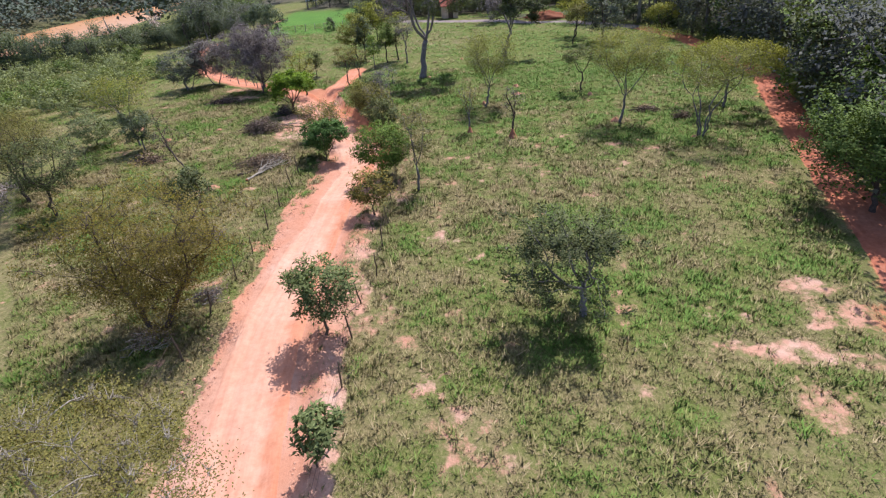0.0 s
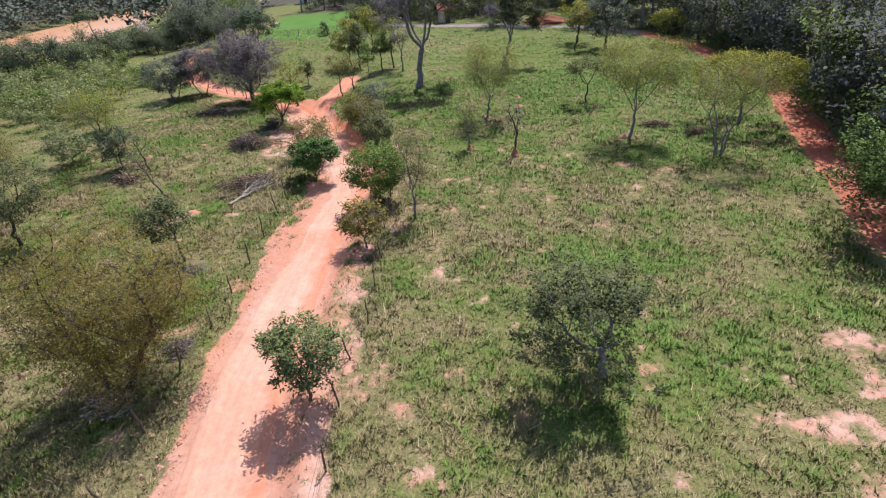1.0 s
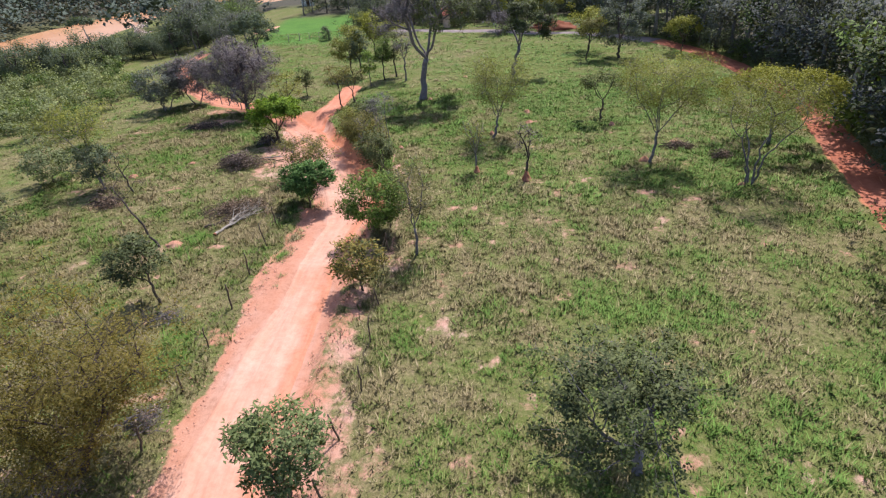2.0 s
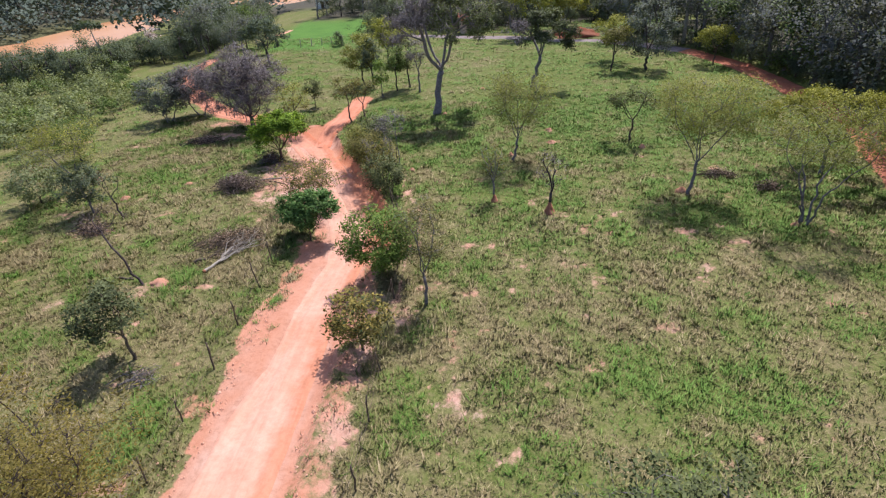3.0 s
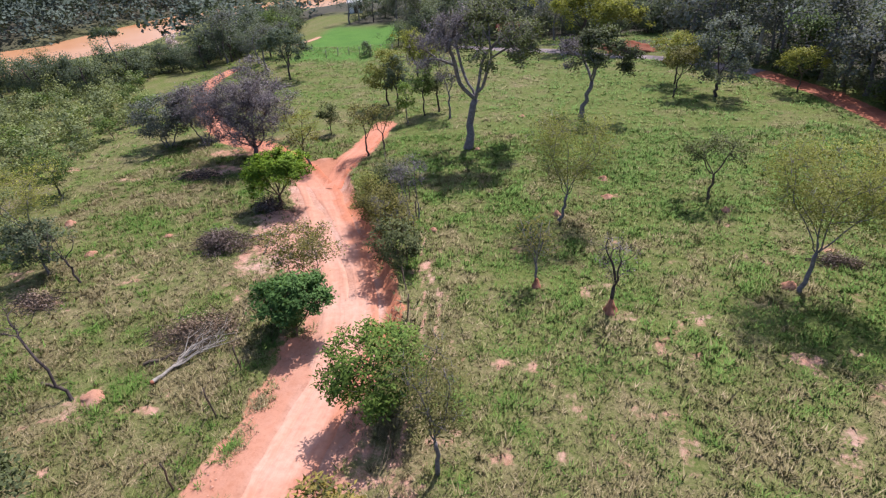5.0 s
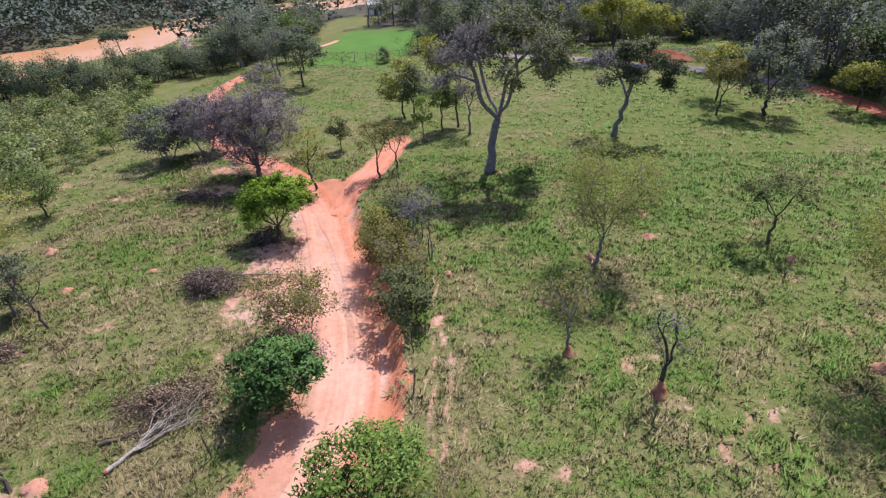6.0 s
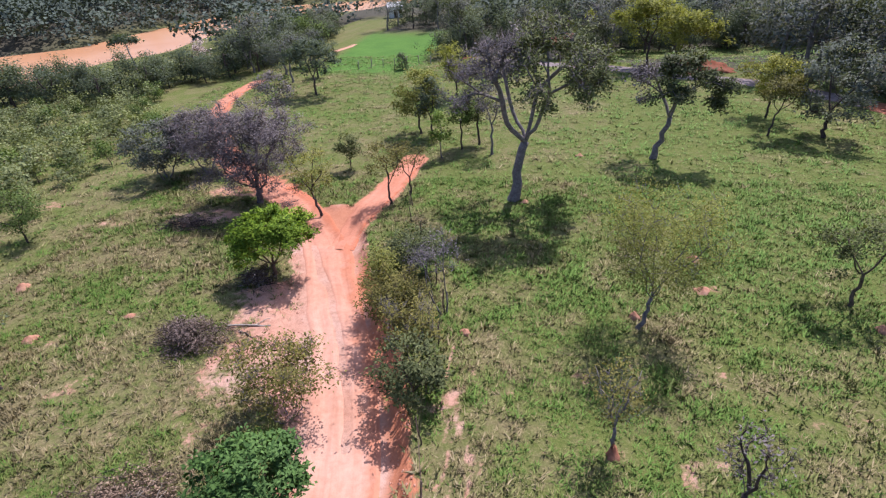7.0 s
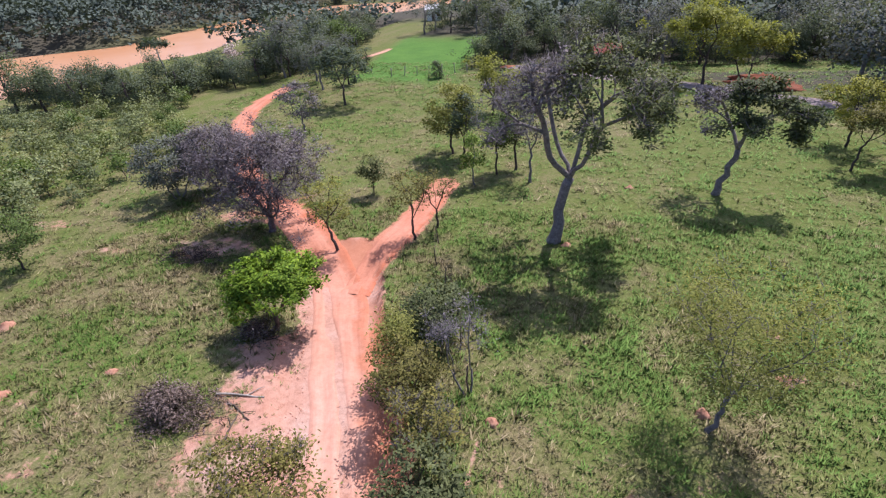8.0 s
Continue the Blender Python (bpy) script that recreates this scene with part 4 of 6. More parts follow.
tree("broad_tree", "broad brownish-olive tree with fine feathery foliage", -13.3, 16.5, seed=41, h=6.5, w=5.4, low=0.2, tips=300, count=30000, bark="dark", fork=0.22, girth=0.024, stems=2, off=(0.8, 0.2), **{**FEATHER, "form": "round", "leaf": "bronze", "twigs": 8, "size": (0.09, 0.032), "sigma": 0.34, "clump": 0.3})
tree("broad_tree", "low twiggy olive tree beside the road", -10.2, 4.2, seed=42, h=6.9, w=6.0, low=0.62, tips=190, count=46000, bark="pale", fork=0.3, girth=0.024, stems=2, off=(2.6, 0.3), **{**FEATHER, "form": "umbrella", "leaf": "brown_olive", "twigs": 12, "twig_len": 0.35, "size": (0.05, 0.02), "sigma": 0.3})
tree("scrub_tree", "dark twiggy tree in the rough grass", -26.2, 28.4, seed=43, h=5.0, w=4.8, low=0.35, form="round", tips=110, leaf="grey_green", count=6000, size=(0.13, 0.05), sigma=0.32, bark="dark", fork=0.35, girth=0.018, off=(0.7, 0), twigs=7, twig_len=0.5)
tree("scrub_tree", "olive feathery tree in the rough grass", -29.6, 30.6, seed=44, h=5.6, w=5.6, low=0.32, tips=130, count=11000, bark="dark", fork=0.3, girth=0.018, **{**FEATHER, "leaf": "brown_olive"})
tree("dead_tree", "thin leaning bare tree", -23.8, 38.9, seed=45, h=3.5, w=1.6, low=0.4, form="round", tips=18, count=0, bark="dark", fork=0.4, girth=0.016, twigs=5, twig_len=0.45, sigma=0.2, lean=(-0.3, 0))
tree("scrub_tree", "small dark tree with a compact shady crown", -26.3, 39.6, seed=46, h=3.4, w=2.7, low=0.2, form="round", tips=80, clump=0.2, leaf="forest", count=4200, size=(0.13, 0.06), sigma=0.25, bark="grey", fork=0.3, girth=0.02)
tree("scrub_tree", "pale feathery tree rising behind a dark one", -27.6, 41.0, seed=47, h=5.4, w=5.2, low=0.45, tips=75, count=5200, bark="grey", fork=0.35, girth=0.014, **{**FEATHER, "leaf": "olive"})
tree("dead_tree", "leaning dead tree with purplish bare twigs", -17.8, 31.0, seed=48, h=3.9, w=2.8, low=0.72, form="round", tips=22, count=260, leaf="brown", size=(0.08, 0.03), bark="dark", fork=0.7, girth=0.014, off=(-1.9, 0.8), lean=(-0.8, 0.3), twigs=12, twig_len=0.5, sigma=0.3)
tree("small_tree", "small leafy tree with round dark green crown", -15.1, 25.7, seed=49, h=3.5, w=2.5, low=0.4, form="round", tips=55, leaf="grey_green", count=2300, size=(0.16, 0.065), sigma=0.24, bark="brown", fork=0.35, girth=0.018, off=(-0.3, 0))
tree("far_tree", "dark spreading tree near the far track", -31.2, 86.8, seed=50, h=6.2, w=6.6, low=0.4, form="umbrella", tips=70, leaf="forest", count=3600, size=(0.26, 0.13), sigma=0.4, bark="dark", fork=0.35, girth=0.02)
tree("far_tree", "grey twiggy tree near the far track", -30.9, 76.8, seed=51, h=4.8, w=4.6, low=0.3, form="round", tips=60, leaf="grey", count=1500, size=(0.2, 0.09), sigma=0.38, bark="grey", fork=0.3, girth=0.018, twigs=10, twig_len=0.6)
tree("small_tree", "small green bushy tree on the pasture", -17.9, 63.3, seed=52, h=3.0, w=2.2, low=0.25, form="round", tips=40, leaf="grey_green", count=1700, size=(0.15, 0.065), sigma=0.25, bark="brown", fork=0.3, girth=0.016)
tree("lane_tree", "leaning olive tree near the lane", 13.4, 71.4, seed=53, h=4.6, w=3.2, low=0.45, form="umbrella", tips=45, leaf="brown_olive", count=2000, size=(0.18, 0.08), sigma=0.3, bark="dark", fork=0.4, girth=0.016, off=(0.5, 0), lean=(0.3, 0))
tree("lane_tree", "olive tree with open crown near the lane", 14.9, 76.5, seed=54, h=5.2, w=4.8, low=0.4, form="round", tips=60, leaf="olive", count=2900, size=(0.2, 0.09), sigma=0.36, bark="dark", fork=0.35, girth=0.018)
tree("lane_tree", "dark leafy tree near the lane", 17.2, 71.0, seed=55, h=7.2, w=5.6, low=0.12, form="round", tips=80, leaf="forest_blue", count=4200, size=(0.22, 0.1), sigma=0.4, bark="dark", fork=0.25, girth=0.02)
tree("lane_tree", "small flat-topped yellow-olive tree beside the lane", 24.6, 71.8, seed=56, h=4.1, w=3.8, low=0.5, form="umbrella", tips=50, leaf="olive", count=2400, size=(0.18, 0.08), sigma=0.3, bark="brown", fork=0.4, girth=0.018)
tree("bare_shrub", "bare grey shrub tree by the thicket", -6.9, 46.0, seed=57, h=3.8, w=2.4, low=0.45, form="fan", tips=44, leaf="grey", count=420, size=(0.1, 0.04), sigma=0.25, bark="grey", fork=0.25, girth=0.016, stems=2, off=(-0.4, 0.1), twigs=12, twig_len=0.5)
tree("thicket_bush", "dark leafy shrub in the roadside thicket", -9.4, 48.8, "bush", "roadside thicket", seed=58, h=2.9, w=3.0, low=0.12, form="round", tips=70, leaf="grey_green", count=3000, size=(0.15, 0.065), sigma=0.28, bark="dark", fork=0.15, girth=0.018, off=(0.3, 0))
tree("thicket_bush", "olive shrub in the roadside thicket", -8.7, 44.6, "bush", "roadside thicket", seed=59, h=3.0, w=2.9, low=0.1, form="round", tips=70, leaf="brown_olive", count=3600, size=(0.14, 0.045), sigma=0.3, bark="dark", fork=0.15, girth=0.018, twigs=4)
tree("thicket_bush", "grey-twigged shrub in the roadside thicket", -7.5, 42.6, "bush", "roadside thicket", seed=60, h=3.0, w=2.2, low=0.15, form="fan", tips=55, leaf="brown_olive", count=1500, size=(0.12, 0.05), sigma=0.25, bark="grey", fork=0.1, girth=0.016, stems=3, twigs=12, twig_len=0.5)
tree("thicket_bush", "grey-green leafy shrub in the roadside thicket", -7.0, 40.8, "bush", "roadside thicket", seed=61, h=2.7, w=2.6, low=0.12, form="round", tips=60, leaf="grey_green", count=2600, size=(0.15, 0.06), sigma=0.24, bark="dark", fork=0.15, girth=0.018)
tree("thicket_bush", "olive shrub in the roadside thicket", -9.9, 46.6, "bush", "roadside thicket", seed=62, h=2.8, w=2.0, low=0.12, form="column", tips=50, leaf="olive", count=2300, size=(0.14, 0.04), sigma=0.28, bark="dark", fork=0.15, girth=0.018)
tree("scrub_tree", "grey-green tree at the scrub's edge", -34.5, 50.0, seed=63, h=3.8, w=3.6, low=0.25, form="round", tips=60, leaf="mid", count=2500, size=(0.15, 0.06), sigma=0.34, bark="dark", fork=0.25, girth=0.018)
tree("pale_trunk_tree", "tall pale-trunked tree with a small flat crown by the river", -57.8, 90.2, seed=64, h=7.4, w=3.6, low=0.82, form="umbrella", tips=26, leaf="forest", count=900, size=(0.3, 0.17), sigma=0.35, bark="pale", fork=0.8, girth=0.014, lean=(-0.5, 0.2), off=(-0.9, 0))
tree("blossom_bush", "pale twiggy bush with faded pinkish blossom near the river", -59.6, 104.6, "bush", seed=69, h=4.4, w=4.6, low=0.1, form="round", tips=70, clump=0.4, leaf="blossom", count=1500, size=(0.2, 0.11), sigma=0.34, bark="pale", fork=0.1, girth=0.02, stems=3, twigs=10, twig_len=0.7)
tree("small_shrub", "small dark shrub at the lawn's edge", -24.2, 100.4, "bush", seed=65, h=2.2, w=1.9, low=0.1, form="column", tips=36, leaf="forest", count=1300, size=(0.16, 0.08), sigma=0.25, bark="dark", fork=0.2, girth=0.02)
tree("overhanging_tree", "broad olive-green tree overhanging the red lane", 19.4, 23.5, seed=66, h=5.2, w=5.6, low=0.42, form="round", tips=170, clump=0.3, leaf="mid", count=14500, size=(0.16, 0.07), sigma=0.42, bark="dark", fork=0.25, girth=0.026, off=(-0.3, 0.3))
tree("umbrella_tree", "broad olive-green flat-topped tree behind the lane", 7.6, 97.5, seed=67, h=8.2, w=8.4, low=0.5, form="umbrella", tips=100, clump=0.3, leaf="far_lime", count=5200, size=(0.3, 0.14), sigma=0.5, bark="dark", fork=0.35, girth=0.018)
tree("umbrella_tree", "bright yellow-green tree beside the far lane", 11.4, 95.8, seed=68, h=6.8, w=6.0, low=0.45, form="umbrella", tips=80, clump=0.3, leaf="far_lime", count=3600, size=(0.3, 0.14), sigma=0.45, bark="dark", fork=0.35, girth=0.018, stems=2)
tree("olive_tree", "broad olive tree in front of the far woods", -13.4, 84.0, seed=76, h=6.0, w=5.6, low=0.3, form="round", tips=80, clump=0.3, leaf="far_lime", count=3600, size=(0.24, 0.12), sigma=0.4, bark="dark", fork=0.3, girth=0.018)
tree("scrub_tree", "brownish olive tree in the rough grass", -32.5, 34.5, seed=71, h=5.2, w=5.6, low=0.26, tips=130, count=11000, bark="dark", fork=0.28, girth=0.018, **{**FEATHER, "form": "round", "leaf": "brown_olive"})
tree("grey_bush", "rounded grey-green bush in the rough grass", -31.5, 41.5, "bush", seed=72, h=2.6, w=3.2, low=0.08, form="round", tips=60, leaf="scrub", count=2400, size=(0.15, 0.07), sigma=0.3, bark="dark", fork=0.15, girth=0.018)
tree("scrub_tree", "grey twiggy tree in the rough grass", -27.5, 25.0, seed=73, h=4.4, w=3.8, low=0.3, form="round", tips=90, leaf="grey", count=4800, size=(0.13, 0.05), sigma=0.32, bark="grey", fork=0.3, girth=0.018, twigs=8, twig_len=0.5)
tree("small_tree", "small sparse bush in the open pasture", -36.0, 46.5, "bush", seed=74, h=2.2, w=2.2, low=0.15, form="round", tips=36, leaf="scrub", count=1000, size=(0.14, 0.06), sigma=0.28, bark="brown", fork=0.2, girth=0.018, twigs=4, twig_len=0.35)
tree("small_tree", "small sparse bush in the dry pasture", -38.0, 53.5, "bush", seed=75, h=2.4, w=2.4, low=0.15, form="round", tips=36, leaf="scrub", count=1000, size=(0.14, 0.06), sigma=0.28, bark="brown", fork=0.2, girth=0.018, twigs=4, twig_len=0.35)


# ---- woods ----
def woods_meshes(seed, h, w, low, form, leaf, bark, count=1500, size=(0.3, 0.19)):
    """A tree of the woods' edge: trunk, a few limbs, a dense crown."""
    rng = np.random.default_rng(seed)
    trunk = Shape()
    pts = crown_points(rng, 84, form, h, w, low * h, (0, 0), 0.45)
    top = np.array([rng.uniform(-0.3, 0.3), rng.uniform(-0.3, 0.3), h * 0.6])
    trunk.tube(bend(np.array([0, 0, -0.3]), top, 6, rng, 0, 0.03), h * 0.02 * np.array([1.4, 1.1, 1, 0.9, 0.75, 0.5]), 6)
    out = [("trunk", trunk.mesh("trunk", BARK[bark]))]
    for e in pts[rng.integers(0, 64, 4)]:
        limb = Shape()
        limb.tube(bend(top * rng.uniform(0.55, 0.95), e, 5, rng, 0.06, 0.05), h * 0.009 * np.array([1, 0.75, 0.5, 0.3, 0.12]), 4)
        out.append(("limb", limb.mesh("limb", BARK[bark])))
    v, f, nrm = leaves(rng, pts, count, (0.42, 0.42, 0.32), size[0], size[1], 0.1, 0.8, (0, 0, h * 0.35), 0.92)
    out.append(("crown", fill_mesh("crown", v, f, LEAF[leaf], True, normals=nrm)))
    return out


def stand_in_plan(rng, x0, x1, y0, y1, gap, inside):
    """Loose spread of places in a rectangle, at least about gap apart, where inside(x, y) holds."""
    spots = []
    for gy in np.arange(y0, y1, gap):
        for gx in np.arange(x0, x1, gap):
            x, y = gx + rng.uniform(-0.42, 0.42) * gap, gy + rng.uniform(-0.42, 0.42) * gap
            if inside(x, y):
                spots.append((x, y))
    return spots


def lane_gap(x, y):
    d, side = polyline(LANE, np.array([x]), np.array([y]))
    return float(d[0] * side[0])


def river_gap(x, y):
    d, side = polyline(BANK_NEAR, np.array([x]), np.array([y]))
    return float(d[0] * side[0])


def in_woods(x, y):
    if -46 < x < -22.5 and y < 139 or -53 < x < -40 and y < 170:
        return False
    if math.hypot(x + 3.3, y - 106) < 4.5 or (-6 < x < 3 and y < 111) or math.hypot(x - 13, y - 98.5) < 7 or (x < 22 and x > -6 and y < 104):
        return False
    if x > 5 and y < 104:
        return lane_gap(x, y) > 2.6 and y > 10
    return y > 108 and river_gap(x, y) > 4


RIVERSIDE = [(-73.5, 86.0), (-70.0, 86.0), (-67, 84.8), (-60.5, 87), (-58, 92), (-54, 98.5)]


def in_riverside(x, y):
    d = polyline(RIVERSIDE, np.array([x]), np.array([y]))[0][0]
    return d < 5.0 or (-57 < x < -47 and 101 < y < 150 and polyline(BRANCH_LEFT, np.array([x]), np.array([y]))[0][0] > 5)


KINDS = []
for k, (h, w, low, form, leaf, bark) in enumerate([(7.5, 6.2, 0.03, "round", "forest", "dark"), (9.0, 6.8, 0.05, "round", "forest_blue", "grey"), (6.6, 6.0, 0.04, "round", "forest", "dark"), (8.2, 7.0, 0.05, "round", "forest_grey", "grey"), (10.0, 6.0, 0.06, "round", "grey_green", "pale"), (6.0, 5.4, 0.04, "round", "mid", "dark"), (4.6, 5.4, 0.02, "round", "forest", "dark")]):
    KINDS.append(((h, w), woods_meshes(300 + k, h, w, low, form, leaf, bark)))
WOOD_LABELS = ["dark green woodland tree with dense crown", "bluish-green tall woodland tree", "low dense dark woodland tree", "spreading grey-leaved woodland tree", "tall pale-stemmed woodland tree", "leafy green tree of the wood's edge", "low bushy tree of the wood's edge"]
first_of_kind = {}


def plant(kind, x, y, scale, turn, name="woodland_tree", group="woodland edge"):
    z = float(height(x, y))
    m = pose(x, y, z, 0, 0, turn) @ Matrix.Diagonal((scale, scale, scale * (0.9 + 0.2 * ((x * 7.13) % 1)), 1))
    if (kind, name) in first_of_kind:
        return copy_thing(first_of_kind[kind, name], m)
    ob = new(name)
    ob.empty_display_size = 0.3
    for pname, me in KINDS[kind][1]:
        part(pname, me, ob)
    tagged(ob, WOOD_LABELS[kind], "tree", group)
    # the pattern tree keeps unit scale; its place alone is set
    ob.matrix_world = pose(x, y, z, 0, 0, turn)
    first_of_kind[kind, name] = ob
    return ob


rng_w = np.random.default_rng(77)
edge = [(x, y) for x, y in stand_in_plan(rng_w, -46, 62, 10, 150, 4.3, in_woods)]
front = [(x, y) for x, y in edge if (x > 5 and y < 104 and lane_gap(x, y) < 8.5) or (y >= 104 and y < 122) or (-46 < x < -18 and y < 150)]
for x, y in front:
    plant(int(rng_w.choice([0, 0, 1, 1, 2, 2, 3, 4, 6, 6])), x, y, rng_w.uniform(0.8, 1.12), rng_w.uniform(0, 360))
for x, y in stand_in_plan(rng_w, -110, -44, 40, 140, 2.9, in_riverside):
    plant(int(rng_w.choice([0, 2, 2, 6, 6])), x, y, rng_w.uniform(0.66, 0.95), rng_w.uniform(0, 360), "riverside_tree", "trees along the river")
lane_pts = np.array(LANE, dtype=float)
lane_s = np.concatenate([[0], np.cumsum(np.hypot(*np.diff(lane_pts, axis=0).T))])
for s_at in np.arange(50, 121, 2.7):
    i = min(np.searchsorted(lane_s, s_at) - 1, len(lane_pts) - 2)
    dx, dy = lane_pts[i + 1] - lane_pts[i]
    n = math.hypot(dx, dy)
    c = lane_pts[i] + (lane_pts[i + 1] - lane_pts[i]) * (s_at - lane_s[i]) / n
    off_lane = rng_w.uniform(2.0, 3.0)
    plant(int(rng_w.choice([1, 3, 3, 4, 4, 5])), c[0] + dy / n * off_lane, c[1] - dx / n * off_lane, rng_w.uniform(0.95, 1.2), rng_w.uniform(0, 360))
    if s_at > 56:
        near_lane = rng_w.uniform(1.7, 2.3)
        plant(6, c[0] + dy / n * near_lane, c[1] - dx / n * near_lane, rng_w.uniform(0.42, 0.62), rng_w.uniform(0, 360))
for x, y in stand_in_plan(rng_w, -22, 40, 107, 122, 4.0, in_woods):
    plant(6, x, y, rng_w.uniform(0.55, 0.8), rng_w.uniform(0, 360))
for x, y, k, s in [(-50.5, 104.5, 1, 1.0), (-53.5, 108, 0, 1.1), (-47.5, 101.0, 3, 0.8), (-50, 112, 1, 1.0), (-46.5, 119, 5, 0.7), (-53, 120, 0, 1.1), (-47.6, 127, 3, 0.8), (-37.5, 93.5, 3, 0.75), (-35.2, 96.5, 0, 0.7), (-41.0, 98.5, 1, 0.7), (-39.2, 103.5, 3, 0.7), (-41.6, 104.5, 0, 0.75), (-38.4, 110, 2, 0.6)]:
    plant(k, x, y, s, k * 70, "riverside_tree", "trees along the river")


def far_woods():
    """Distant canopy beyond the river and behind the wood's edge: many uneven crowns of leaf clumps."""
    rng = np.random.default_rng(78)
    spots = []
    for gap, x0, x1, y0, y1 in ((5.8, -200, -100, 75, 260), (11.0, -420, -200, 100, 460), (11.0, -200, -60, 260, 460)):
        spots += [(x, y, gap) for x, y in stand_in_plan(rng, x0, x1, y0, y1, gap, lambda x, y: far_side(x, y) > 4.5)]
    spots += [(x, y, 5.6) for x, y in stand_in_plan(rng, -90, 66, 34, 172, 5.8, lambda x, y: in_woods(x, y) and river_gap(x, y) > 3 and not (x < -76 and y > 120) and not ((x > 5 and y < 104 and lane_gap(x, y) < 8.5) or (104 <= y < 122) or (-62 < x < -18 and y < 150)))]
    V, F, N, n = [], [], [], 0
    for x, y, gap in spots:
        k = 100 if gap < 7 else 90
        r = gap * rng.uniform(0.55, 0.8)
        h = rng.uniform(5.5, 9.5) * (1.0 if gap < 7 else 1.25) * (0.5 if -100 < x < -55 and y > 150 else 1.0)
        q = rng.normal(0, 1, (11, 3))
        q /= np.linalg.norm(q, axis=1)[:, None]
        q[:, 2] = np.abs(q[:, 2])
        cores = np.array([x, y, float(height(x, y)) + h * 0.42]) + q * np.array([r, r, h * 0.52]) * rng.uniform(0.6, 1, (11, 1))
        v, f, nrm = leaves(rng, cores, k, (r * 0.22, r * 0.22, r * 0.18), 1.1 if gap < 7 else 1.5, 0.85 if gap < 7 else 1.1, 0.05, 0.9, (x, y, float(height(x, y)) + h * 0.3), 0.7)
        N.append(nrm)
        V.append(v)
        F.append(f + n)
        n += len(v)
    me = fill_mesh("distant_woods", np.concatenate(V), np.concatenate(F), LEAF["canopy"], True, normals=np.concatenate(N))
    tagged(new("distant_woods", me), "dense dark woodland canopy along and beyond the river", "woods", kind="stuff")


def far_side(x, y):
    d, side = polyline(BANK_FAR, np.array([x]), np.array([y]))
    return float(-d[0] * side[0])


far_woods()


# ---- scrub towards the river ----
def in_scrub(x, y):
    edge_x = np.interp(y, [40, 50, 58, 64, 70, 76, 84, 90], [-47, -44, -39, -38.5, -40, -43, -50, -56])
    return x < edge_x and x > -75 and not (y > 77 and x < -66) and river_gap(x, y) > 10 and y < 90 and polyline(RIVERSIDE, np.array([x]), np.array([y]))[0][0] > 4.5


SCRUB = []
for k, (h, w, leaf) in enumerate([(2.2, 3.2, "scrub"), (1.9, 2.8, "scrub"), (2.5, 3.4, "scrub"), (1.6, 2.6, "scrub"), (2.2, 2.9, "mid")]):
    SCRUB.append(tree_meshes(400 + k, h, w, low=0.05, form="round", tips=12, leaf=leaf, count=350, size=(0.21, 0.13), sigma=0.5, bark="brown", fork=0.1, girth=0.02, clump=0.3))
scrub_first = {}
for x, y in stand_in_plan(rng_w, -80, -36, 40, 90, 2.45, in_scrub):
    k = int(rng_w.integers(0, 5))
    s = rng_w.uniform(0.7, 1.15)
    m = pose(x, y, float(height(x, y)) - 0.05, 0, 0, rng_w.uniform(0, 360))
    if k in scrub_first:
        copy_thing(scrub_first[k], m @ Matrix.Diagonal((s, s, s, 1)))
    else:
        ob = new("scrub_bush")
        for pname, me in SCRUB[k]:
            part(pname, me, ob)
        tagged(ob, ["green leafy scrub bush in the rough by the river", "fresh green low bush in the riverside scrub", "grey-green rounded bush in the riverside scrub", "low spreading green bush in the riverside scrub", "dark green bush in the riverside scrub"][k], "bush", "riverside scrub")
        ob.matrix_world = m
        scrub_first[k] = ob


